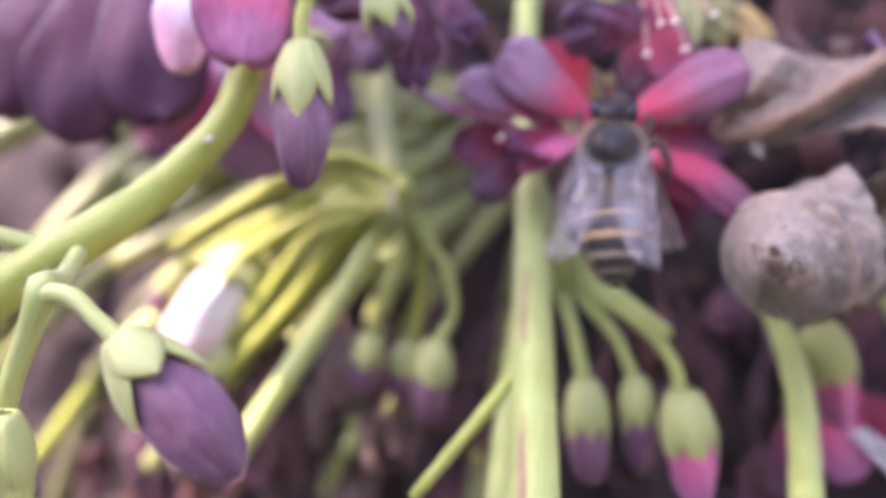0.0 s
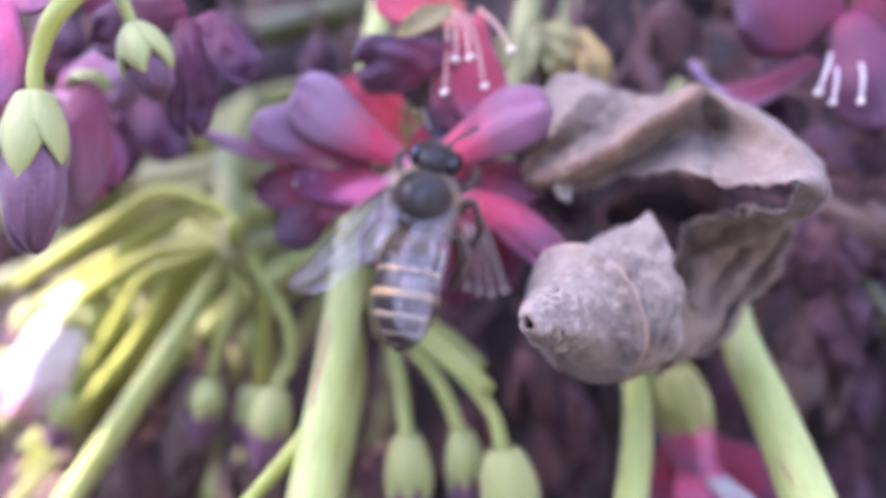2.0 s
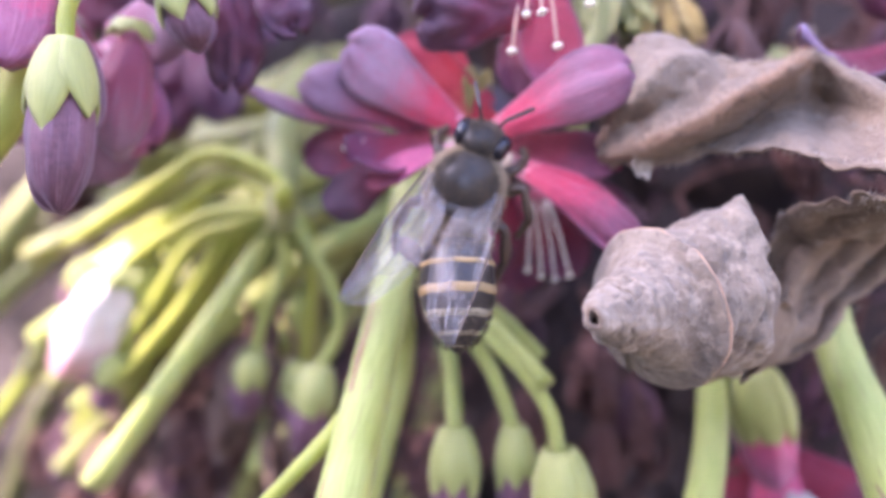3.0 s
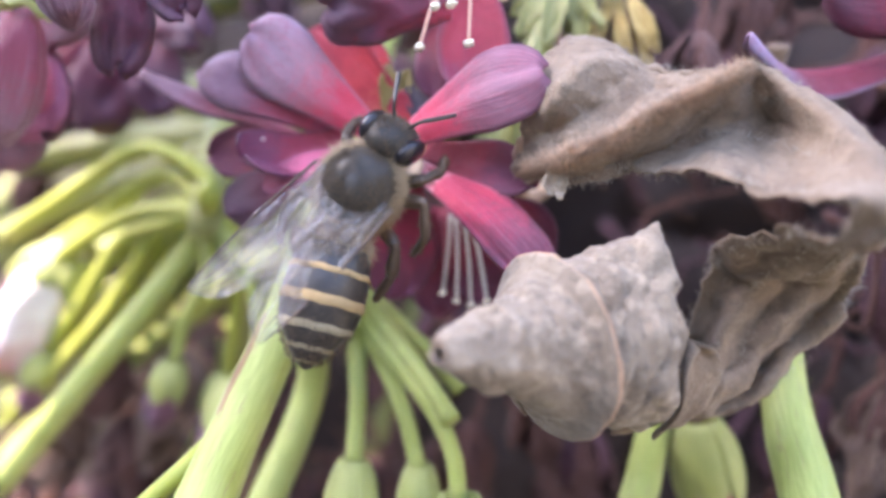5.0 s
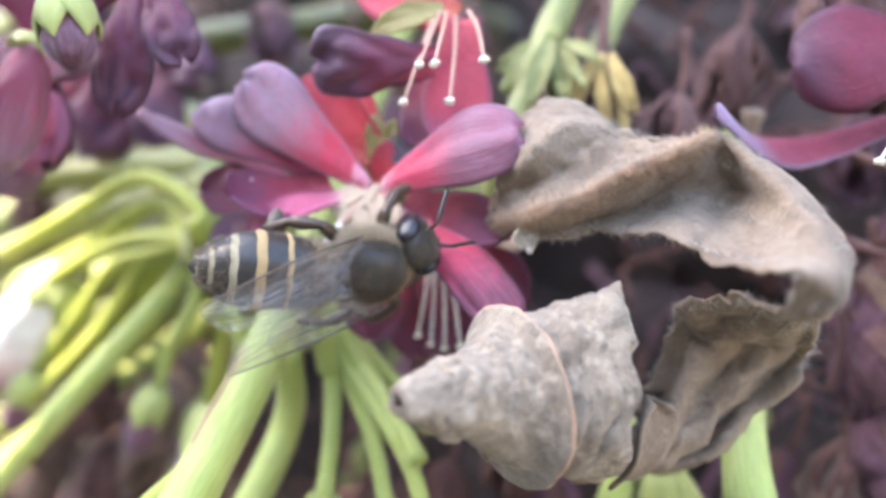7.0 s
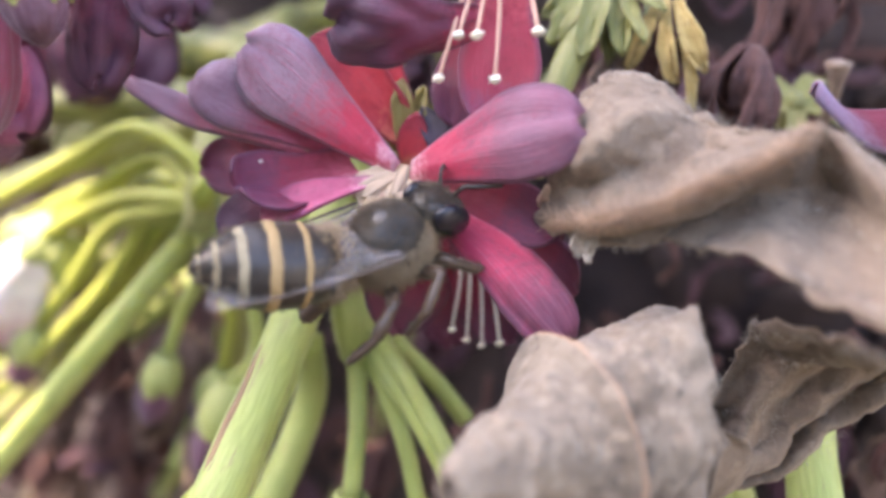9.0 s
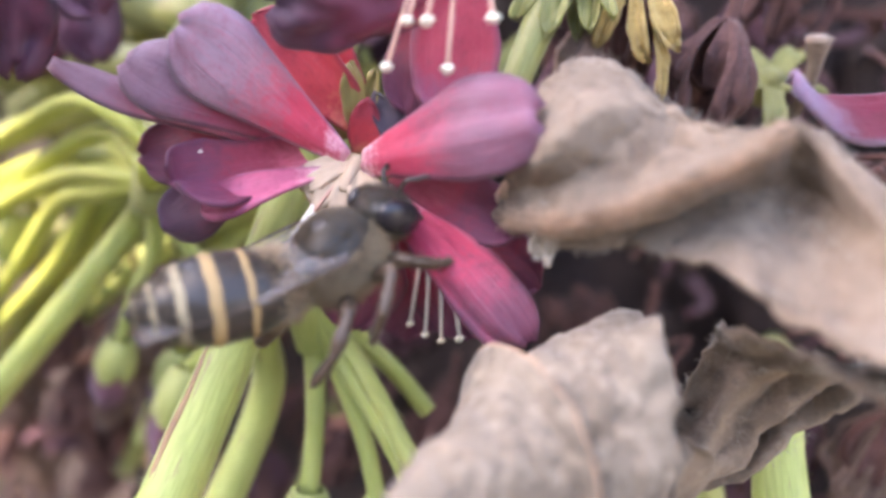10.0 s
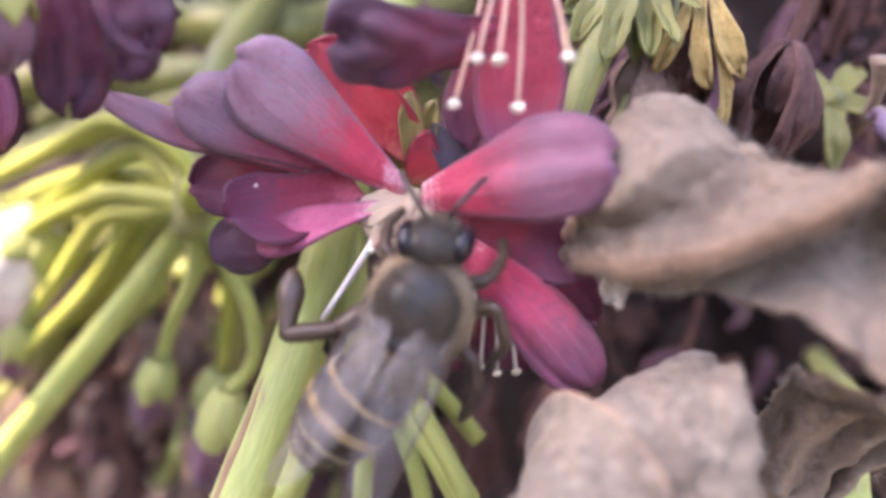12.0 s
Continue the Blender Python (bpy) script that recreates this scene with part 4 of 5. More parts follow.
rosy = flower("flower", (-15.6, 61.4, 8.0), "wine flower with a curled pale rose edge", [
    ((-17.4, 61.6, 11.4), (-14.0, 60.6, 3.2), 5.6, (0.4, -0.9, 0.1), PETAL_WINE, dict(bend=0.1, cup=-0.14, claw=0.6)),
])
part("edge", tube([(-17.0, 60.2, 10.9), (-14.9, 59.9, 9.9), (-13.3, 59.7, 8.1), (-12.9, 59.7, 5.9), (-14.3, 59.9, 4.1)], [0.25, 0.5, 0.55, 0.5, 0.2], 9, 26, 0.3, 3), PETAL_BLUSH, rosy, "curled rose-white petal edge")

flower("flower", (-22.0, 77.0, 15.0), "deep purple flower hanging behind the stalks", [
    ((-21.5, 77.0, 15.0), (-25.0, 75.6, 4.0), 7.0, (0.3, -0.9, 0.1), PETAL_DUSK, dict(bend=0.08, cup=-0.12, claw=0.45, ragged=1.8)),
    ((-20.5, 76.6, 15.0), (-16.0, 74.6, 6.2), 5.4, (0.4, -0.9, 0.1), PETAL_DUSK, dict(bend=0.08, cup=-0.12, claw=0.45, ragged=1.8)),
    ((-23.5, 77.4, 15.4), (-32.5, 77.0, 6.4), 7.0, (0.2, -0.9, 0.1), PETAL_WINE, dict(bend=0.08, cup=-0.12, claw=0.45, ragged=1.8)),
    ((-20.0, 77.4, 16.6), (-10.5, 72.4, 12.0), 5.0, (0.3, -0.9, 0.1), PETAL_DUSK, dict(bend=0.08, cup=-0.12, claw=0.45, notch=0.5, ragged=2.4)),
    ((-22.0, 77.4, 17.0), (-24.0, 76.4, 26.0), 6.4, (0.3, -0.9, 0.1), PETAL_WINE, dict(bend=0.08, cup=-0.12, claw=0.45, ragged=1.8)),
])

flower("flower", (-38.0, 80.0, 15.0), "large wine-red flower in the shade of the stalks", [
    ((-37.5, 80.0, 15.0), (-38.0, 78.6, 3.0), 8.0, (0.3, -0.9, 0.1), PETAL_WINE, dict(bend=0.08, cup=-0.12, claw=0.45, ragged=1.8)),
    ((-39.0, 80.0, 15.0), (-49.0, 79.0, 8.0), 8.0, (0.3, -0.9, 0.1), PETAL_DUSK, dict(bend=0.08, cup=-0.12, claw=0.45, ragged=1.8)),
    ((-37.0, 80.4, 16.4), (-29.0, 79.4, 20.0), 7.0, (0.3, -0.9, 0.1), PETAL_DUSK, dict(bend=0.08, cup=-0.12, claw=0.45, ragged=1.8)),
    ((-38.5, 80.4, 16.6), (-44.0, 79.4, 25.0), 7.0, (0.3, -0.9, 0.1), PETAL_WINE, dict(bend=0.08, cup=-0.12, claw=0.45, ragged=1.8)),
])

flower("flower", (-4.2, 58.0, 15.6), "small purple flower with ragged petals", [
    ((-4.6, 58.2, 15.4), (-4.2, 57.0, 7.4), 3.8, (0.4, -0.9, 0.1), PETAL_DUSK, dict(bend=0.08, cup=-0.12, claw=0.4, notch=0.5, ragged=2.5)),
    ((-3.4, 58.2, 15.6), (0.4, 57.2, 10.8), 3.2, (0.4, -0.9, 0.1), PETAL_DUSK, dict(bend=0.08, cup=-0.12, claw=0.4, notch=0.5, ragged=2.5)),
    ((-5.0, 58.4, 16.4), (-11.5, 57.2, 14.0), 4.6, (0.4, -0.9, 0.1), PETAL_DUSK, dict(bend=0.08, cup=-0.12, claw=0.4, ragged=2.0)),
])

flower("flower", (33.0, 79.5, -19.6), "drooping crimson flower with white stamens below the leaf", [
    ((31.8, 78.8, -19.8), (33.4, 77.4, -27.4), 5.6, (0.1, -0.95, 0.1), PETAL_PINK, dict(bend=0.08, cup=-0.1, claw=0.5)),
    ((33.4, 78.8, -20.2), (40.6, 77.6, -23.6), 5.0, (0.1, -0.95, 0.1), PETAL_DARK, dict(bend=0.08, cup=-0.1, claw=0.5)),
    ((31.0, 79.4, -19.8), (27.4, 78.2, -27.0), 5.0, (0.1, -0.95, 0.1), PETAL_DARK, dict(bend=0.08, cup=-0.1, claw=0.5)),
], [((33.0, 77.6, -22.5), (38.4, 75.6, -28.6), dict(r=0.36, head=0.5, white=True)), ((34.0, 77.6, -22.5), (40.4, 75.8, -27.6), dict(r=0.36, head=0.5, white=True))])
bud("flower_bud", (29.6, 76.6, -12.2), (32.0, 77.6, -22.0), 2.3, 0.75, "broad pale green calyx over a crimson corolla", PETAL_PINK, seed=14)

# the green pod-like bud and withered calyces at the upper right
stalk("flower_stalk", [(17.6, 80, 24), (17.0, 76, 17.4), (16.5, 74, 13.1), (16.0, 72, 9.1), (15.6, 71.4, 5)], [1.0, 1.2, 1.0, 0.8, 0.7], STEM_DARK, "olive green flattened stalk behind the stamens", 60, 41)
stalk("flower_stalk", [(21.5, 86, 26), (20.2, 80, 18), (19.6, 77, 13.5), (18.6, 74, 8)], [0.8, 0.9, 0.9, 0.7], STEM_DARK, "yellow-green stalk with soft hairs", 60, 42)


def dry_flower(top, tip, r, petal_material, sepal_material, label, seed, lobes=5, flare=0.5, drape=0.62, broad=0.8):
    """A withered hanging flower: limp crinkled petals under dried sepals."""
    rng = random.Random(seed)
    a, b = Vector(top), Vector(tip)
    d = (b - a).normalized()
    s = d.orthogonal().normalized()
    q = d.cross(s)
    ob = thing("withered_flower", a, label, "withered flower", "withered flowers")
    length = (b - a).length
    for k in range(lobes):
        ang = 2 * math.pi * k / lobes + rng.uniform(-0.3, 0.3)
        out = math.cos(ang) * s + math.sin(ang) * q
        e = a + d * length * rng.uniform(0.75, 1.1) + out * r * rng.uniform(0.3, 1.0)
        part("petal", petal(a + out * r * 0.25, e, r * rng.uniform(0.9, 1.3), out + d * 0.2, rng.uniform(0.05, 0.25), rng.uniform(-0.3, 0.3), rng.uniform(-0.2, 0.2), 0.4, rng.random() * 9, thick=0.12, ragged=3.5), petal_material, ob)
        out2 = math.cos(ang + 0.6) * s + math.sin(ang + 0.6) * q
        part("sepal", petal(a + out2 * r * 0.2, a + d * length * drape + out2 * r * (0.4 + flare), r * broad, out2 + d * 0.1, 0.22, 0.25, -0.2, 0.5, rng.random() * 9, thick=0.12, ragged=2.5), sepal_material, ob)
    part("pedicel", tube([a - d * 5 + s * 0.8, a - d * 2, a + d * 0.4], [0.32, 0.36, 0.5], 8, 8), DRY_BROWN, ob)
    return ob


ochre = thing("withered_flower", (21.2, 75.4, 16.8), "withered brown flower with drooping ochre sepals", "withered flower", "withered flowers")
for k, (base, tip, width, mat) in enumerate((
    ((20.9, 75.2, 16.6), (19.8, 74.6, 12.0), 1.1, DRY_YELLOW), ((21.9, 75.2, 16.4), (24.2, 74.2, 12.5), 1.4, DRY_YELLOW), ((21.4, 74.9, 16.4), (22.7, 74.2, 11.6), 1.2, DRY_YELLOW),
    ((22.4, 75.2, 14.2), (24.0, 74.8, 9.8), 0.9, DRY_YELLOW), ((20.6, 76.2, 16.2), (21.0, 75.8, 10.8), 1.7, DRY_BROWN), ((21.8, 76.4, 16.2), (22.4, 76.2, 10.4), 1.8, DRY_BROWN), ((21.2, 75.8, 16.0), (21.8, 75.4, 11.4), 1.2, DRY_BROWN),
)):
    part("sepal" if mat is DRY_YELLOW else "petal", petal(base, tip, width, (0.1 * (k - 2), -1, 0.2), 0.10, 0.4, -0.12, 0.45, k * 3.1, thick=0.14, ragged=3.0, roll=25 * (k % 3 - 1)), mat, ochre)
part("pedicel", tube([(20.6, 78, 22), (21.0, 76, 18.6), (21.3, 75.4, 16.2)], [0.32, 0.36, 0.6], 8, 10), DRY_BROWN, ochre)
dry_flower((19.4, 76.6, 13.4), (18.8, 75.8, 5.6), 1.9, DRY_TAN, DRY_TAN, "shrivelled light brown flower hanging behind the leaf", 4, flare=0.1)
dry_flower((26.6, 79.0, 14.4), (26.0, 78.0, 8.0), 1.8, DRY_BROWN, DRY_BROWN, "shrivelled brown flower hanging behind the leaf", 5, flare=0.2)


wilt = thing("wilted_calyx", (17.4, 75.4, 17.6), "dull olive-green wilted calyx with drooping sepals", "calyx", "bare calyces")
for k, (base, tip, width) in enumerate((((16.8, 75.2, 17.4), (15.2, 73.8, 12.8), 1.7), ((17.6, 75.0, 17.4), (17.2, 73.4, 12.0), 1.9), ((18.2, 75.6, 17.4), (19.4, 74.2, 12.6), 1.6), ((17.2, 76.2, 17.6), (18.4, 75.8, 12.2), 1.6), ((18.4, 75.4, 17.2), (21.6, 73.8, 15.4), 1.2), ((18.2, 75.2, 16.8), (20.6, 73.6, 13.4), 1.1), ((16.6, 75.4, 17.2), (14.0, 74.2, 14.6), 1.4))):
    part("sepal", petal(base, tip, width, (0.15 * (k - 1), -1, 0.1), 0.1, 0.3, 0.1, 0.4, k * 2.3, thick=0.14, ragged=2.6, peak=0.4, blunt=1.8), SEPAL_DULL, wilt)
part("pedicel", tube([(16.4, 80, 24), (17.0, 77, 20), (17.5, 75.4, 17.0)], [0.6, 0.6, 0.9], 9, 10), STEM_DARK, wilt)


def star_calyx(c, r, d, label, material=SEPAL):
    """A bare calyx: five pointed sepals spread like a star on a short stalk."""
    d = Vector(d).normalized()
    s = d.orthogonal().normalized()
    q = d.cross(s)
    ob = thing("star_calyx", c, label, "calyx", "bare calyces")
    c = Vector(c)
    for k in range(5):
        ang = 2 * math.pi * k / 5 + 0.3
        out = math.cos(ang) * s + math.sin(ang) * q
        part("sepal", petal(c + out * 0.3, c + out * r - d * 0.25 * r, r * 0.36, d, 0.10, 0.2, -0.10, 0.9, k, thick=0.15, ragged=2.5), material, ob)
    part("pedicel", tube([c + d * 0.3, c - d * 1.2, c - d * 2.4], [0.8, 0.5, 0.5], 8, 8), material, ob)
    return ob


star_calyx((29.8, 83.4, 11.4), 4.4, (0.15, -0.7, 0.7), "olive star-shaped calyx without petals", SEPAL_DULL)

# withered flowers that hang round the trunk; kind 2 has sunlight in its lighter tan
rng = random.Random(5)
for k, (x, y, z, purple) in enumerate((
    (-25.6, 85, -24, 0), (-18, 88, -26, 0), (-33, 90, -30, 0), (16.2, 84, -13, 0), (20, 86, -17, 0), (10, 88, -20, 0), (43.1, 84, -5, 1), (42.1, 84, 2.5, 1), (46, 86, -12, 1),
    (38.5, 88, -12, 1), (50, 88, -3, 1), (52, 86, 5, 1), (-2, 90, 14, 1), (-8, 92, 20, 1), (4, 94, 24, 0), (30, 90, 22, 0), (36, 88, 26, 0), (46, 90, 24, 1),
    (40, 92, 16, 1), (54, 90, 16, 1), (-20, 94, 24, 1), (-36, 92, 24, 1), (-44, 94, 12, 1), (-50, 92, 0, 0), (0, 90, -26, 0), (-10, 92, -34, 0), (48, 90, -22, 1), (56, 90, -14, 1),
    (36, 94, -24, 1), (28, 92, -30, 1), (60, 94, 2, 1), (64, 92, 14, 1), (-56, 96, 20, 1), (-28, 98, 6, 1), (22, 94, 12, 1), (14, 96, 18, 0), (6, 92, -8, 1), (0, 96, 4, 0),
    (-18.3, 82, -16, 2), (-13, 82, -17, 0), (-21, 83, -21, 2), (-25, 80, -17, 0), (-32, 82, -22, 2), (-25, 84, -26, 0), (-36, 84, -29, 2), (-28, 85, -30, 1), (-14, 84, -22, 2), (-41, 86, -24, 0), (-20, 88, -34, 2), (-46, 88, -30, 1), (-58, 100, -46, 0), (-43, 95, -43, 2), (-52, 98, -38, 1), (-64, 102, -38, 0), (-34, 96, -44, 0), (-50, 97, -50, 1), (-68, 106, -52, 0), (-24, 94, -42, 1), (44, 90, 9, 1), (49, 94, 11, 1), (33, 95, 7, 0), (27, 97, 17, 1), (41, 97, 22, 0), (56, 97, 26, 1), (25, 94, -12, 1), (18, 96, -24, 0), (-42, 90, -36, 0), (-16, 98, -12, 0),
)):
    top = (x, y, z)
    tip = (x + rng.uniform(-3, 3), y - rng.uniform(0, 3), z - rng.uniform(6, 10))
    dry_flower(top, tip, rng.uniform(1.8, 3.0), DRY_PURPLE if purple == 1 else DRY_TAN if purple == 2 else DRY_BROWN, (DRY_BROWN, DRY_PURPLE, DRY_BROWN)[k % 3] if purple < 2 else DRY_TAN,
               ("withered brown flower hanging by the trunk", "withered purple flower hanging by the trunk", "withered flower hanging by the trunk, tan lightened for sunlight")[purple], 100 + k, flare=rng.uniform(0, 0.5))

# a spreading withered flower and an olive stalk beside the leaf, and an old stub with a flared end
dry_flower((42.4, 83.0, -8.6), (41.6, 82.0, -18.5), 2.0, DRY_TAN, DRY_BROWN, "long tan withered flower with ragged petals", 301, flare=0.1)
dry_flower((41.0, 84.0, 3.6), (50.0, 83.0, -1.4), 2.4, DRY_TAN, DRY_BROWN, "spread withered flower with dull pinkish petals", 302, flare=0.3)
dry_flower((41.6, 82.0, -0.6), (45.6, 80.6, -4.0), 2.6, DRY_PURPLE, DRY_BROWN, "crumpled purple flower with a few pale stamens", 303, flare=0.6)
stalk("flower_stalk", [(44.0, 88.0, -3.0), (47.0, 85.0, -6.6), (50.5, 84.0, -10.5), (56.0, 84.0, -17.0)], [1.2, 1.4, 1.5, 1.5], OLIVE_SHADED, "olive stalk in the shade beside the leaf", 0, 71)
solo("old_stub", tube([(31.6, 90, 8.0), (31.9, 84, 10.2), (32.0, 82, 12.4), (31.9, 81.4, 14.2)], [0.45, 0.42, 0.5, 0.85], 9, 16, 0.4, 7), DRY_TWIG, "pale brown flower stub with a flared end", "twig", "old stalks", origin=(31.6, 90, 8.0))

# thick stalks of the next cluster round the trunk, shade put into their greens
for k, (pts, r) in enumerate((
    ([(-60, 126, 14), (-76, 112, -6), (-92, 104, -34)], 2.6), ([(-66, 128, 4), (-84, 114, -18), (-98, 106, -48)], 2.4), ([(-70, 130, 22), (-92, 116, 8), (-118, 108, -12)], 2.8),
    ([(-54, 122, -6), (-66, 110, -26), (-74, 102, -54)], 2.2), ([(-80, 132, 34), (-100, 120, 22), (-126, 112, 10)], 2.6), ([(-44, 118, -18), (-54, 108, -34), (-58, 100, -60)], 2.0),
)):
    stalk("flower_stalk", pts, [r, r, r * 0.9], (STEM_DARK, OLIVE_SHADED)[k % 2], "thick olive stalk of the next cluster on the trunk", 0, 80 + k)

# old bare flower stalks on the trunk
for k in range(110):
    x, z = rng.uniform(-62, 72), rng.uniform(-44, 40)
    a = Vector((x, 122 + rng.uniform(-2, 8), z))
    b = a + Vector((rng.uniform(-12, 12), -rng.uniform(8, 32), rng.uniform(-9, 12)))
    m = (a + b) / 2 + Vector((rng.uniform(-3, 3), rng.uniform(-2, 2), rng.uniform(-4, 4)))
    ob = solo("old_stalk", tube([a, m, b], [0.8, 0.55, 0.45], 7, 10, 0.2, k), (DRY_BROWN, DRY_PURPLE, DRY_BROWN)[k % 3], "thin bare old flower stalk on the bark", "twig", "old stalks", origin=a)


# pale bent twigs beside the leaf
for k, pts in enumerate((
    [(36, 86, 7), (40.5, 81, 5.2), (44.5, 80, 4.4), (48.5, 79.5, 1.8)], [(38, 88, 3), (43, 82, 6.4), (46.4, 80, 7.6), (50, 79, 7.0)], [(40, 90, -3), (44.6, 83, 1.0), (47.4, 81, 3.4), (49.6, 80, 6.4)],
    [(38, 90, -4), (44, 84, -3.0), (49, 81, -4.4), (53, 80, -8)], [(36, 92, 14), (39, 84, 12), (44, 82, 10.4), (49, 81, 11.6)],
)):
    solo("dry_twig", tube(pts, [0.3, 0.26, 0.22, 0.15], 8, 24, 0.9, k), DRY_BROWN, "thin brown dry twig beside the leaf", "twig", "dry twigs", origin=pts[0])


# thin dry filaments tangled round the old flowers
for k in range(70):
    a = Vector((rng.uniform(14, 66), rng.uniform(78, 104), rng.uniform(-22, 34)))
    if k % 4 == 3:
        a.x, a.z = rng.uniform(-40, 10), rng.uniform(-40, -12)
    pts = [a]
    for _ in range(4):
        pts.append(pts[-1] + Vector((rng.uniform(-4, 4), rng.uniform(-2, 2), rng.uniform(-4, 3))))
    solo("dry_filament", tube(pts, [0.3, 0.26, 0.24, 0.2, 0.16], 6, 16, 0.3, k), (DRY_BROWN, DRY_PURPLE, DRY_BROWN, DRY_BROWN)[k % 4], "thin curled dry filament among withered flowers", "twig", "dry filaments", origin=a)


# ---- the withered leaf ----
def crumple(p, amp, size):
    q = Vector(p) / size
    return Vector((noise.noise(q), noise.noise(q + Vector((7, 3, 1))), noise.noise(q + Vector((2, 9, 5))))) * amp


def make_leaf():
    ob = thing("withered_leaf", (26.5, 63.0, -4.4), "crumpled dry grey-brown leaf, curled over and rolled into a cone", "dry leaf")
    # lines along the arching blade: upper edge, upper fold, hollow, midrib, hollow, lower edge
    upper = [(19, 62.8, 9.2), (20.6, 64.9, 11.4), (23, 66, 11.3), (25.2, 65, 9.9), (28.2, 63.7, 9.6), (31.5, 66, 9.8), (35.7, 64.5, 6.2), (36.5, 60.2, 3.2), (36.6, 67.0, -0.3), (35.9, 69.4, -3.7), (31, 69, -9), (26, 67, -10.6)]
    fold = [(18.9, 62.6, 6.6), (20.7, 61, 8.1), (22.8, 62.2, 10), (25.3, 64.3, 9.6), (28.5, 63.2, 9.5), (31.4, 65.3, 9.9), (36.2, 62.8, 6), (36.6, 59, 3), (36, 65.6, 0.2), (34.9, 68.8, -3), (30.8, 67.4, -8.6), (25.8, 65.6, -10.2)]
    hollow = [(18.6, 63.6, 5.2), (21.3, 62.2, 6.4), (23.8, 62.7, 7.9), (25.8, 63.2, 8.5), (28.6, 62.7, 9.3), (31.3, 64.6, 9.9), (36.4, 61, 5.6), (36.4, 57.8, 2.7), (35, 64, 0.6), (33.4, 67.8, -2.3), (30.4, 65.8, -8), (25.6, 64.2, -9.6)]
    ridge = [(18.2, 63.6, 4), (21.7, 61.3, 4.8), (24, 60.7, 5.8), (26.2, 60.2, 7.3), (28.8, 61.6, 9.1), (31, 64, 9.8), (36.3, 59, 5), (36, 57, 2.4), (33.9, 62.4, 1), (31.9, 67, -1.6), (29.7, 64.8, -7), (25.4, 63.8, -8.4)]
    under = [(18.6, 64, 3.5), (21.8, 62.6, 4.1), (24.2, 62.6, 4.9), (26.8, 63.6, 6.1), (29.7, 64.9, 7.2), (32, 65.4, 7.2), (35.6, 56.6, 4.2), (35.2, 56.8, 2.1), (32.8, 61, 1.4), (30.4, 66.6, -0.9), (29.9, 66.2, -5.2), (27.4, 66.4, -7.4)]
    lower = [(19.2, 63.8, 3), (22.2, 62.7, 3.5), (23.9, 62.6, 4), (26.1, 61.8, 4.4), (29, 59.7, 4.2), (31.6, 58.7, 3.5), (34.4, 55, 3.3), (33.9, 57.4, 1.9), (31.8, 59.6, 1.9), (29, 66.4, -0.2), (28.8, 67, -4), (27.4, 67, -6)]
    m, n = 120, 50
    lines = [spline(line, m) for line in (upper, fold, hollow, ridge, under, lower)]
    grid, uvg = [], []
    for i in range(m + 1):
        row, ur = [], []
        cross = spline([line[i] for line in lines], n)
        for j, c in enumerate(cross):
            v = j / n
            p = Vector(c)
            edge = max(0.0, abs(2 * v - 1) - 0.7) / 0.3
            late = max(0.0, (i - 60) / 60)
            p += crumple(p, 0.32 + 0.9 * late, 3.0) + crumple(p, 0.20 + 0.3 * late, 1.2) + crumple(p, 0.13, 0.5)
            p += Vector((0.1, -1, 0.2)) * (0.18 + 0.55 * max(0.0, (i - 68) / 52)) * math.sin(v * 21 + 3.0 * noise.noise(Vector((i * 0.06, v, 3)))) * min(1.0, i / 60)
            p += edge * crumple(p + Vector((20, 0, 0)), 0.4 - 0.15 * late, 0.9)
            row.append(p)
            ur.append((i / m, v))
        grid.append(row)
        uvg.append(ur)
    part("blade", sheet(grid, uvg, 0.16), DRY_LEAF, ob, "arched and crinkled blade")
    rib = [grid[i][30] + Vector((0, -0.02, -0.02)) for i in range(2, 52, 4)]
    part("midrib", tube(rib, [0.10] * 3 + [0.17] * 4 + [0.15] * 4 + [0.12, 0.08], 8, 52, 0.3), DRY_RIM, ob, "raised downy midrib")
    tagged(part("down", fuzz(rib, [0.15] * 13, 3600, 0.8, 8, 0.026), DRY_RIM, ob, "pale downy hairs"), kind="stuff")
    for k, (j, count) in enumerate(((1, 420), (10, 320), (25, 400), (35, 400), (43, 400), (49, 420))):
        line = [grid[i][j] for i in range(4, 118, 6)]
        tagged(part("down", fuzz(line, [0.10] * len(line), count * 2, 0.5, 9 + k, 0.024), DRY_PALE, ob, "pale downy hairs"), kind="stuff")

    # the rolled end: a spout, a flaring cone with a curled rim and a wider sheath, turned one into the other
    mouth, middle, end = Vector((19.8, 49.5, -3.5)), Vector((22.52, 58.15, -4.75)), Vector((26.6, 62.2, -3.9))
    ways = (Vector((0.30, 0.945, -0.13)), Vector((0.595, 0.785, 0.168)), Vector((0.90, 0.42, 0.06)))

    def roll(name, stations, turn0, seed, sweep=6.9, rough=1.0, lip=0.0, crest=0.0, fray=0.0):
        """A turn of leaf: stations of (place along the roll, radius); the roll bends at its middle."""
        grid, uvg = [], []
        places, radii = spline([[u] for u, _ in stations], 44), spline([[r] for _, r in stations], 44)
        for i in range(45):
            f, u, r0 = i / 44, float(places[i][0]), float(radii[i][0])
            if u < 1:
                c, w = mouth.lerp(middle, u), ways[0].lerp(ways[1], max(0.0, u) ** 1.5)
            else:
                c, w = middle.lerp(end, u - 1), ways[1].lerp(ways[2], u - 1)
            w = w.normalized()
            s = w.cross(Vector((0, 0, 1))).normalized()
            q = s.cross(w)
            row, ur = [], []
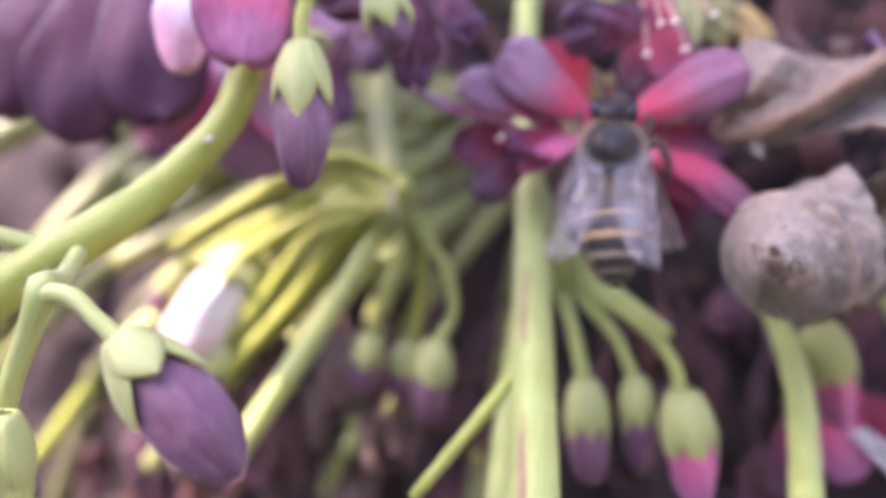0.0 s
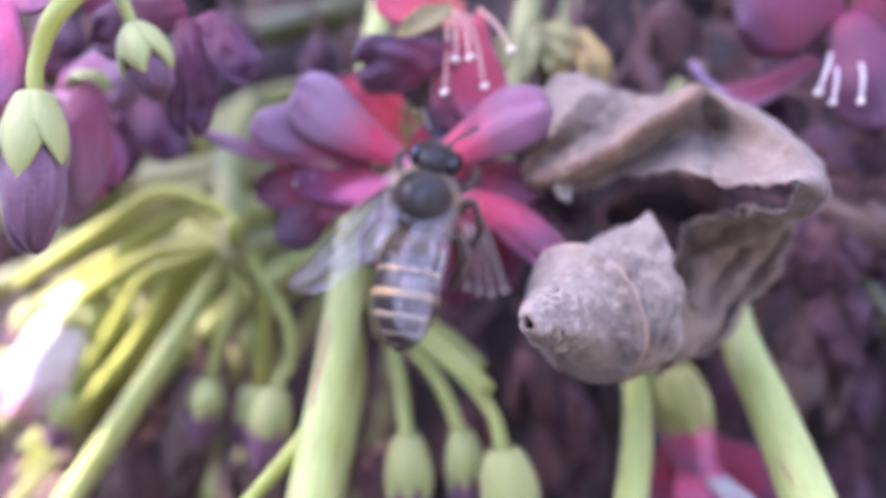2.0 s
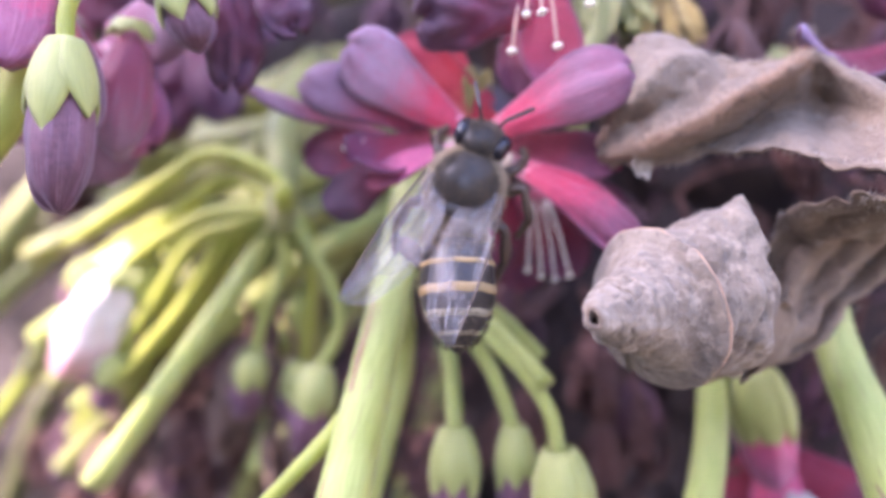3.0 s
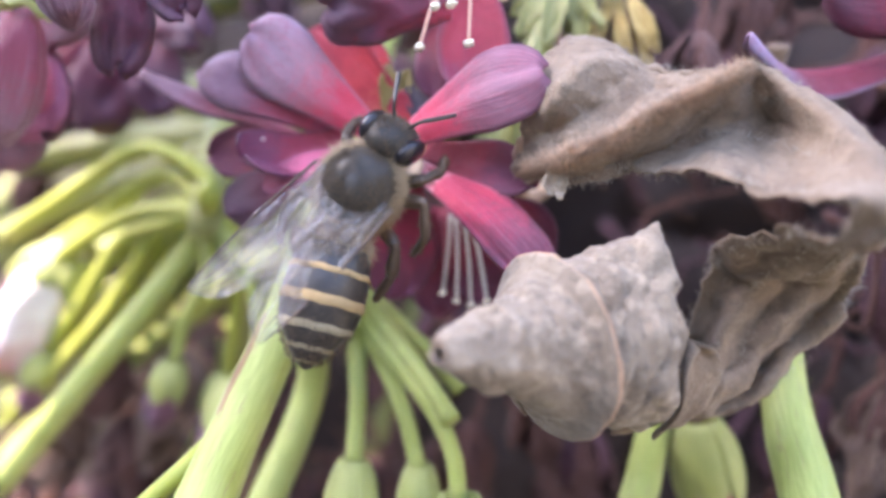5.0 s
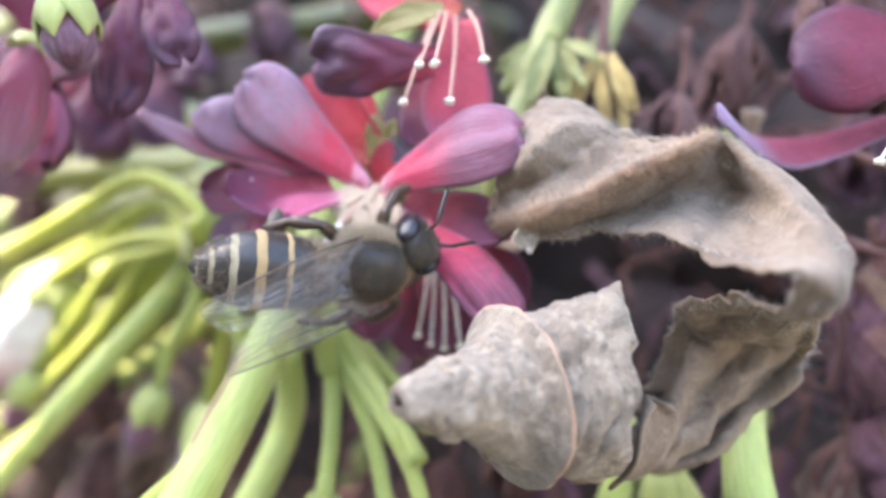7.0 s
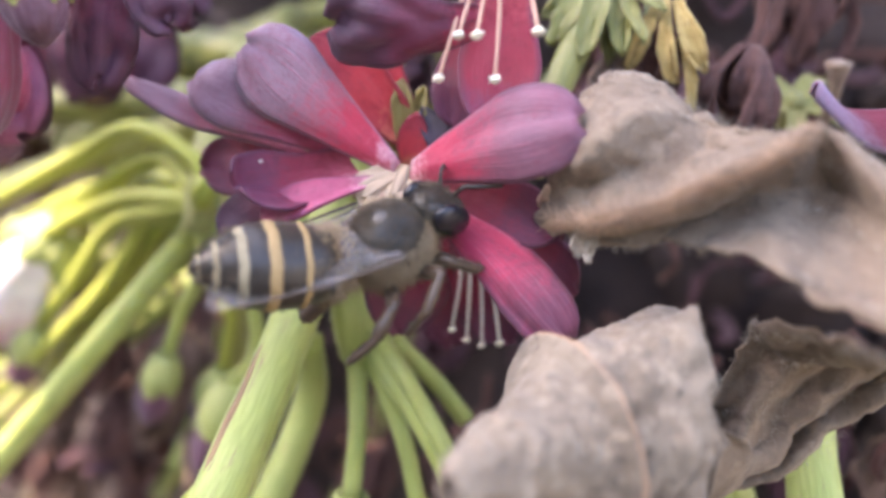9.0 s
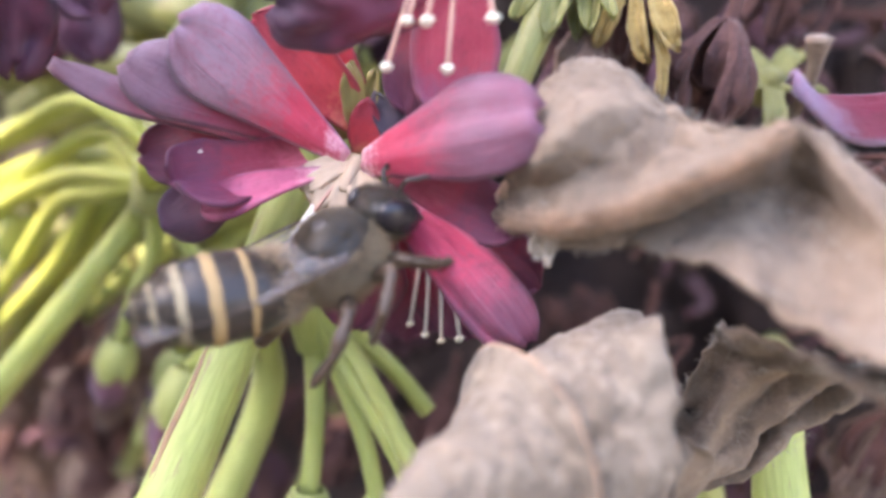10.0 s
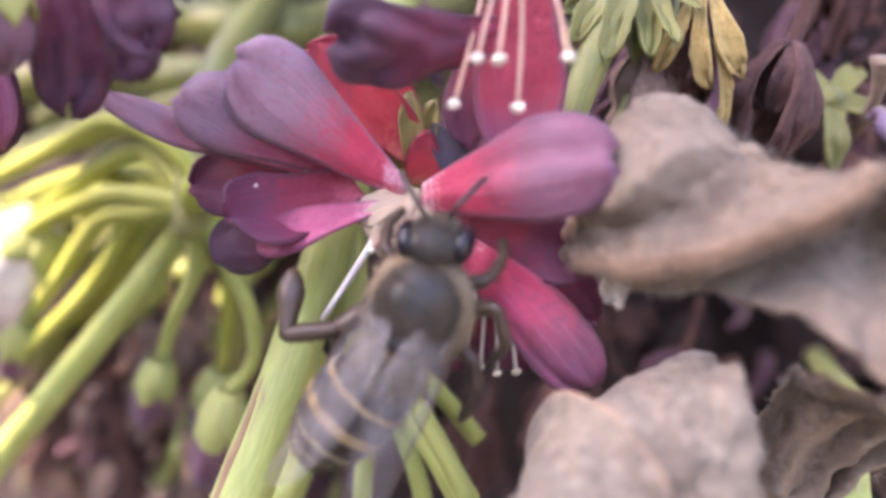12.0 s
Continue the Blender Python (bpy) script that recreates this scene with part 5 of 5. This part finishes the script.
            for j in range(97):
                a = turn0 + sweep * j / 96
                o = math.cos(a) * s + math.sin(a) * q
                r = r0 * (1 + 0.10 * (j / 96 - 0.5)) + lip * max(0.0, f - 0.86) / 0.14
                off = (a - 1.25 + math.pi) % (2 * math.pi) - math.pi
                p = c + o * (r + crest * f**3 * math.exp(-((off / 0.3) ** 2)))
                p += w * fray * f**4 * noise.noise(Vector((a * 2.2, seed, 1.7)))
                calm = rough * (1 - 0.5 * f)
                p += crumple(p + Vector((seed, 0, 0)), 0.55 * calm, 2.6) + crumple(p, 0.30 * calm, 1.0) + crumple(p, 0.2 * rough, 0.45)
                p += o * (abs(noise.noise(Vector((a * 1.6, f * 4, seed)))) - 0.2) * 0.7 * rough * min(1.0, r0 / 2.5)
                row.append(p)
                ur.append((f, j / 96))
            grid.append(row)
            uvg.append(ur)
        return part(name, sheet(grid, uvg, 0.18, -1.0), DRY_ROLL, ob), grid

    spout, rows = roll("spout", [(-0.03, 0.36), (0.06, 0.58), (0.2, 1.05), (0.38, 1.7)], 2.2, 9, rough=0.7, lip=0.1, fray=0.6)
    part("rim", tube([v for v in rows[0][0:97:7]], [0.13] * 14, 7, 40, 0.3), DRY_LEAF, spout)
    part("rim", tube([v for v in rows[-1][4:92:4]], [0.04] + [0.09] * 20 + [0.04], 7, 80, 0.35), DRY_RIM, spout, "frayed pale lip")
    cone, rows = roll("rolled_tip", [(0.26, 1.2), (0.5, 1.7), (0.68, 2.3), (0.85, 3.2), (1.0, 4.3)], 3.6, 0, rough=0.42, lip=0.4)
    part("rim", tube([v for v in rows[-1][14:93:2]], [0.05] + [0.13] * 12 + [0.10] * 9 + [0.14] * 16 + [0.09, 0.04], 7, 150, 0.7), DRY_RUST, cone, "rusty curled rim")
    roll("rolled_sheath", [(0.90, 3.1), (1.15, 3.7), (1.55, 4.45), (2.0, 4.75)], 2.8, 4, rough=0.75, crest=1.1, fray=0.6)
    # small lobes: the curled flap beside the sheath and the ragged bit below the blade
    part("flap", petal((27.8, 63.4, -9.4), (28.4, 62.4, -4.0), 3.6, (0.9, -0.5, 0.1), 0.2, 0.3, 0.15, 0.7, 5, thick=0.18), DRY_LEAF, ob, "small curled flap")
    part("flap", petal((20.9, 62.8, 4.6), (20.8, 62.5, 2.5), 1.5, (0.5, -0.8, 0.2), 0.1, 0.3, 0.2, 0.8, 6, notch=0.8, thick=0.1, ragged=4.0), DRY_PALE, ob, "pale ragged scrap")
    part("petiole", tube([(18.8, 63.4, 5.4), (17.5, 67, 3.5), (16.5, 74, 2), (16, 84, 3), (15, 106, 6)], [0.5, 0.5, 0.55, 0.6, 0.8], 9, 20), DRY_RIM, ob)
    return ob


make_leaf()


# ---- the bee ----
def make_bee():
    """A honey bee, 12 mm long: +y is ahead, +z its back, thorax at the origin. Parts in millimetres of its own space."""
    bee = new("honey_bee")
    bee["mm"] = (0, 0, 0)
    bee.scale = (1.12, 1.12, 1.12)
    tagged(bee, "striped honey bee with dark thorax feeding at the crimson flower", "bee")
    thorax = part("thorax", blob((0, 0, 0), ((1.82, 0, 0), (0, 0, 1.7), (0, 1.95, 0)), 18, 28, 0.05, 1), THORAX, bee, "dark shiny furred thorax")

    def fur(count, rx, ry, rz, c, length, seed, ymin, ymax, top, wide=0.75, low=-2.0):
        rg = random.Random(seed)
        verts, faces = [], []
        while len(verts) < count * 4:
            o = Vector((rg.gauss(0, 1), rg.gauss(0, 1), rg.gauss(0, 1))).normalized()
            if not ymin <= o.y <= ymax or o.z < low or (o.z > top and abs(o.x) < wide):
                continue
            p = Vector(c) + Vector((o.x * rx, o.y * ry, o.z * rz)) * 0.97
            t = p + (o + Vector((rg.uniform(-0.4, 0.4), rg.uniform(-0.7, 0.1), rg.uniform(-0.3, 0.3)))) * length * rg.uniform(0.5, 1.1)
            w = o.orthogonal().normalized() * 0.028
            k = len(verts)
            verts += [p - w, p + w, t, p + o.cross(w)]
            faces += [(k, k + 1, k + 2), (k + 1, k + 3, k + 2), (k + 3, k, k + 2)]
        return verts, faces, [(0, 0)] * len(verts)

    tagged(part("fur", fur(9000, 1.82, 1.95, 1.70, (0, 0, 0), 0.6, 1, -1, 1, 0.42, 2.0), FUR, thorax, "tawny fur"), kind="stuff")
    tagged(part("fur", fur(6500, 1.82, 1.95, 1.70, (0, 0, 0), 0.24, 7, -1, 1, 0.985, 0.3, 0.1), DARK_FUR, thorax, "short dark fur"), kind="stuff")
    part("scutellum", blob((0, -1.35, 0.95), ((1.05, 0, 0), (0, 0.2, 0.42), (0, 0.5, -0.2)), 10, 16, 0.05, 4), THORAX, thorax, "dark shield with a tawny hind edge")
    part("ridge", tube([(-1.0, -1.3, 0.9), (-0.6, -1.75, 1.0), (0, -1.9, 1.0), (0.6, -1.75, 1.0), (1.0, -1.3, 0.9)], [0.05, 0.11, 0.12, 0.11, 0.05], 7, 24, 0.2), BROWN, thorax)
    # head, keyed on its own
    head = part("head", blob((0, 2.62, -0.25), ((1.48, 0, 0), (0, -0.35, 1.35), (0, 1.0, 0.1)), 14, 22, 0.03, 2), THORAX, bee, "dark furred head", origin=(0, 1.9, -0.1))
    for sx in (-1, 1):
        part("eye", blob((sx * 1.08, 2.62, -0.1), ((0.5, 0.1 * sx, 0), (0, -0.2, 1.1), (0, 0.8, 0)), 12, 16), EYE, head, "glossy black eye")
        pts = [(sx * 0.35, 3.3, 0.0), (sx * 0.75, 4.0, 0.45), (sx * 1.05, 4.4, 0.25), (sx * 1.7, 5.3, -0.3)]
        part("antenna", tube(pts, [0.10, 0.09, 0.12, 0.11], 7, 14, 0.1), SHELL, head)
    tagged(part("fur", fur(1800, 1.2, 1.0, 1.35, (0, 2.65, -0.2), 0.35, 3, -1, 1, 1.1), DARK_FUR, head), kind="stuff")
    part("proboscis", tube([(0, 3.1, -1.2), (0, 3.5, -1.9), (0, 3.4, -2.8)], [0.2, 0.15, 0.08], 7, 8), LEG, head)
    # abdomen, keyed on its own: overlapping rings
    pivot = Vector((0, -1.65, -0.1))
    girth = lambda u: min(1.0, 0.42 + 1.5 * u) * (1.0 + 0.25 * max(0.0, u - 0.7))  # noqa: E731
    gaster = part("abdomen", blob((0, -5.2, -0.15), ((1.95, 0, 0), (0, 0, 1.75), (0, 3.6, 0.0)), 18, 26, 0.0, 0,
                                  girth), SHELL, bee, "black and ochre banded abdomen", origin=tuple(pivot))
    cuts = ((0.03, 0.30, BROWN), (0.405, 0.43, BAND), (0.518, 0.56, BAND), (0.635, 0.67, BAND_PALE), (0.745, 0.774, BAND_PALE), (0.845, 0.866, BAND_PALE))
    for n, (a, b, mat) in enumerate(cuts):
        verts, faces, uvs = [], [], []
        for i in range(6):
            u = 1 - (a + (b - a) * i / 5)
            th = math.pi * u
            y = -5.2 - 3.6 * math.cos(th)
            k = math.sin(th) * girth(u) * (1.018 + 0.02 * math.sin(math.pi * i / 5))
            for j in range(30):
                g = 2 * math.pi * j / 30
                verts.append(Vector((1.95 * k * math.cos(g), y + 0.03 * math.sin(9 * g), -0.15 + 1.75 * k * math.sin(g))))
                uvs.append((i / 5, j / 30))
        for i in range(5):
            for j in range(30):
                faces.append((i * 30 + j, i * 30 + (j + 1) % 30, (i + 1) * 30 + (j + 1) % 30, (i + 1) * 30 + j))
        part("band", (verts, faces, uvs), mat, gaster, "brown hairy first rings" if mat is BROWN else "tawny hair band" if mat is BAND else "pale grey hair band")
    part("waist", blob((0, -1.75, -0.15), ((0.75, 0, 0), (0, 0, 0.7), (0, 0.5, 0)), 8, 12), SHELL, bee)
    tagged(part("fur", fur(1500, 1.6, 1.5, 1.5, (0, -3.0, -0.1), 0.5, 5, -0.4, 1, 1.1), FUR, gaster, "tawny fur at the abdomen's base"), kind="stuff")

    tagged(part("fur", fur(2600, 1.9, 3.5, 1.72, (0, -5.2, -0.15), 0.24, 6, -0.95, 0.6, 1.1), DARK_FUR, gaster, "short dark bristles"), kind="stuff")

    # wings: long fore wing and short hind wing on each side, keyed as a pair
    def wing_shape(root, length, width, sx, fore):
        grid, uvg = [], []
        for i in range(21):
            u = i / 20
            w = width * (0.16 + 0.84 * math.sin(math.pi * min(1.0, 0.12 + 0.80 * u)) ** 0.8) * (1.0 if u < 0.9 else math.sqrt(max(0.05, 1 - ((u - 0.9) / 0.105) ** 2)))
            row, ur = [], []
            for j in range(9):
                v = j / 8
                lead = 0.10 * width * math.sin(math.pi * u)
                p = Vector(root) + Vector((sx * (lead - v * w + 0.35 * width), -u * length, 0.12 * math.sin(v * 9 + u * 4) * u + 0.10 * length * u * u * 0.6))
                row.append(p)
                ur.append((u * 2.0, v))
            grid.append(row)
            uvg.append(ur)
        return sheet(grid, uvg, 0.02)

    pairs = []
    for sx, side in ((-1, "left"), (1, "right")):
        root = Vector((sx * 1.25, 0.0, 1.0))
        fore = part("fore_wing", wing_shape(root, 8.2, 2.7, sx, True), WING, bee, "clear veined wing", origin=tuple(root))
        hind = part("hind_wing", wing_shape(root + Vector((-sx * 0.35, -0.5, -0.08)), 5.6, 1.9, sx, False), WING, fore)
        for n, (at_v, bow, reach) in enumerate(((0.04, 0.0, 0.97), (0.26, 0.12, 0.9), (0.5, 0.2, 0.8), (0.74, 0.22, 0.6))):
            line = []
            for u in (0.02, 0.2, 0.4, 0.6, 0.8, 1.0):
                u *= reach
                w = 2.7 * (0.16 + 0.84 * math.sin(math.pi * min(1.0, 0.12 + 0.80 * u)) ** 0.8)
                line.append(root + Vector((sx * (0.27 * math.sin(math.pi * u) - (at_v + bow * u * (1 - u)) * w + 0.945), -u * 8.2, 0.12 * math.sin(at_v * 9 + u * 4) * u + 0.492 * u * u + 0.02)))
            part("vein", tube(line, [0.07, 0.06, 0.05, 0.045, 0.04, 0.03] if n == 0 else [0.035, 0.03, 0.025, 0.022, 0.02, 0.015], 5, 14), LEG, fore, "brown wing vein")
        for u, v0, v1 in ((0.36, 0.05, 0.42), (0.52, 0.3, 0.7), (0.70, 0.06, 0.5)):
            line = []
            for v in (v0, (v0 + v1) / 2, v1):
                a = u + 0.05 * (v - v0)
                w = 2.7 * (0.16 + 0.84 * math.sin(math.pi * min(1.0, 0.12 + 0.80 * a)) ** 0.8)
                line.append(root + Vector((sx * (0.27 * math.sin(math.pi * a) - v * w + 0.945), -a * 8.2, 0.12 * math.sin(v * 9 + a * 4) * a + 0.492 * a * a + 0.02)))
            part("vein", tube(line, [0.022, 0.018, 0.018], 5, 6), LEG, fore)
        pairs.append(fore)
    # legs
    def limb(a, b, r0, r1, r2, seed):
        """A leg segment with rounded ends, thickest past its middle."""
        a, b = Vector(a), Vector(b)
        d = (b - a).normalized()
        p = lambda u: a + (b - a) * u  # noqa: E731
        return tube([a - d * r0 * 0.8, a, p(0.3), p(0.65), p(0.9), b, b + d * r2 * 0.8], [0.02, r0, (r0 + r1) / 2, r1, (r1 + r2) / 2, r2, 0.02], 10, 28, 0.12, seed)

    for sx in (-1, 1):
        for y0, pts in (
            (1.0, [(1.0, 1.0, -1.0), (2.2, 1.7, -0.9), (2.5, 2.6, -1.9), (2.2, 3.3, -2.6)]),
            (0.1, [(1.1, 0.1, -1.1), (2.9, 0.8, -0.2), (3.7, -0.6, -0.8), (3.3, -1.6, -2.0)]),
            (-0.9, [(1.0, -0.9, -1.1), (2.7, -1.6, -0.6), (3.1, -3.0, -1.3), (2.8, -4.4, -2.0)]),
        ):
            q = [(sx * x, y, z) for x, y, z in pts]
            if sx < 0 and y0 == 0.1:
                q = [(-1.1, 0.1, -1.1), (-3.0, -2.0, -0.4), (-5.0, -2.9, -0.3), (-5.7, -0.4, -1.2)]
            thick = 1.5 if q[2][0] < -4.9 else 1.0
            leg = part("leg", limb(q[0], q[1], 0.22, 0.34 * thick, 0.24 * thick, 11), LEG, bee, origin=q[0])
            if sx < 0 and y0 == 0.1:
                reach = leg
            part("shin", limb(q[1], q[2], 0.2 * thick, 0.34 if y0 < 0 else 0.26 * thick, 0.2 * thick, 12), LEG, leg)
            part("foot", limb(q[2], q[3], 0.2 * thick, 0.58 if thick > 1 else 0.24 if y0 < 0 else 0.16, 0.12 * thick, 13), LEG, leg, "glossy dark broad shin" if thick > 1 else "")
            for a, b, r in ((q[0], q[1], 0.3 * thick), (q[1], q[2], 0.24 * thick), (q[2], q[3], 0.3 if thick > 1 else 0.14)):
                tagged(part("bristle", fuzz([a, (Vector(a) + Vector(b)) / 2, b], [r * 0.7, r, r * 0.7], 130, 0.28, int(abs(b[0]) * 90), 0.02), DARK_FUR, leg), kind="stuff")
    return bee, head, gaster, pairs, reach


BEE, BEE_HEAD, BEE_ABDOMEN, BEE_WINGS, BEE_LEG = make_bee()

# seconds; thorax, head and tail in millimetres; the way its back faces; spread of the left and right wings in degrees
BEE_ROWS = [
    (0.0, (10.3, 57.0, 2.8), (10.5, 57.5, 4.9), (10.8, 54.6, -6.8), (0.0, -1, 0.15), 9, 5, 11),
    (0.5, (10.6, 57.0, 2.9), (11.0, 57.5, 5.1), (10.2, 54.6, -6.4), (0.0, -1, 0.15), 9, 5, 11),
    (1.0, (10.9, 57.0, 2.8), (11.2, 57.5, 5.0), (10.5, 54.6, -6.2), (0.05, -1, 0.15), 10, 8, 11),
    (1.5, (11.5, 57.0, 2.8), (11.7, 57.5, 5.0), (12.3, 54.6, -6.6), (0.05, -1, 0.1), 19, 9, 11),
    (2.0, (12.2, 57.0, 2.7), (13.0, 57.5, 4.9), (11.2, 54.6, -5.5), (0.1, -1, 0.1), 24, 0, 11),
    (2.5, (11.6, 57.0, 2.2), (12.5, 57.5, 4.6), (11.2, 54.4, -5.8), (0.15, -1, 0.1), 20, -2, 11),
    (3.0, (11.3, 57.0, 1.9), (12.4, 57.5, 4.2), (11.9, 54.4, -6.3), (0.2, -1, 0.1), 13, -3, 11),
    (3.5, (11.3, 57.0, 2.0), (12.6, 57.5, 4.3), (11.8, 54.4, -6.5), (0.25, -1, 0.1), 9, -2, 11),
    (4.5, (11.9, 57.0, 2.1), (13.3, 57.5, 4.4), (11.6, 54.4, -6.3), (0.2, -1, 0.05), 10, -8, 11),
    (5.5, (12.3, 57.0, 2.5), (13.8, 57.5, 4.5), (10.8, 54.5, -5.9), (0.1, -1, 0.0), 10, -16, 11),
    (6.0, (13.7, 58.0, 0.7), (15.1, 59.0, 2.7), (7.8, 53.4, -2.7), (0.45, -0.85, -0.3), 24, -10, 11),
    (6.5, (14.0, 58.5, 1.0), (15.4, 59.5, 2.9), (5.7, 52.6, -0.2), (0.5, -0.8, -0.45), 0, -10, 11),
    (7.0, (13.1, 59.0, 0.7), (15.2, 60.0, 2.8), (5.8, 53.0, -0.2), (0.5, -0.8, -0.4), 0, -6, 11),
    (7.5, (12.9, 59.5, -0.6), (14.8, 60.5, 0.6), (5.9, 53.2, -0.2), (0.5, -0.8, -0.3), -2, -8, 11),
    (8.5, (12.2, 59.5, 1.6), (13.7, 60.5, 3.2), (6.0, 53.2, 0.6), (0.2, -0.75, 0.3), 0, -10, 8),
    (9.5, (11.9, 59.6, 2.2), (12.7, 61.2, 5.1), (5.6, 53.2, 0.9), (-0.25, -0.5, 0.85), -4, -16, 12),
    (10.0, (12.1, 59.6, 1.7), (12.9, 61.2, 4.6), (6.3, 53.2, -0.5), (-0.25, -0.5, 0.8), -2, -14, 12),
    (10.5, (11.9, 59.0, -0.7), (11.4, 60.0, 2.6), (6.0, 54.0, -0.5), (-0.1, -0.85, 0.4), 6, -8, 10),
    (11.0, (12.1, 59.0, 1.0), (13.0, 60.0, 4.1), (6.9, 55.2, -4.1), (0.1, -1, 0.35), 8, -20, 11),
    (11.5, (13.5, 59.0, 1.0), (13.0, 60.0, 3.8), (10.7, 56.4, -4.8), (0.1, -1, 0.35), 4, -12, 11),
    (12.0, (13.2, 59.0, 1.6), (12.5, 60.0, 4.6), (9.7, 57.4, -5.4), (0.2, -1, 0.35), 3, -16, 11),
]


def frame_of(ahead, back):
    """A turn whose y runs ahead and whose z faces back."""
    y = Vector(ahead).normalized()
    x = y.cross(Vector(back)).normalized()
    z = x.cross(y)
    return Matrix((x, y, z)).transposed()


def motions():
    body, head, tail, wings = [], [], [], ([], [])
    for t, c, h, e, back, left, right, lift in BEE_ROWS:
        c, h, e = Vector(c), Vector(h), Vector(e)
        ahead = (h - c).normalized() * 0.55 + (c - e).normalized() * 0.45
        turn = frame_of(ahead, back)
        body.append((t, Matrix.Translation(at(c)) @ turn.to_4x4()))
        inv = turn.inverted()
        tilt = 6 + 30 * min(1.0, max(0.0, (t - 10.4) * 1.5))
        gaster = inv @ frame_of(c + turn @ Vector((0, -1.65, -0.1)) - e, back)
        tail.append((t, Matrix.Translation(Vector((0, -1.65, -0.1)) * 0.001) @ gaster.to_4x4()))
        face = inv @ frame_of((h - c).normalized() + 0.4 * ahead, back)
        head.append((t, Matrix.Translation(Vector((0, 1.9, -0.1)) * 0.001) @ face.to_4x4()))
        for k, (sx, spread) in enumerate(((-1, left), (1, right))):
            q = Euler((radians(-lift), radians(sx * tilt), radians(sx * spread))).to_matrix().to_4x4()
            wings[k].append((t, Matrix.Translation(Vector((sx * 1.25, 0, 1.0)) * 0.001) @ q))
    # the left middle leg is tucked in until the bee turns, then reaches out
    hip = Matrix.Translation(Vector((-1.1, 0.1, -1.1)) * 0.001)
    walk(BEE_LEG, [(t, hip @ Euler((0, radians(a), radians(b))).to_matrix().to_4x4()) for t, a, b in ((0.0, -30, 55), (9.8, -30, 55), (10.6, 0, 0), (12.0, 0, 0))])
    walk(BEE, body)
    walk(BEE_HEAD, head)
    walk(BEE_ABDOMEN, tail)
    walk(BEE_WINGS[0], wings[0])
    walk(BEE_WINGS[1], wings[1])


motions()
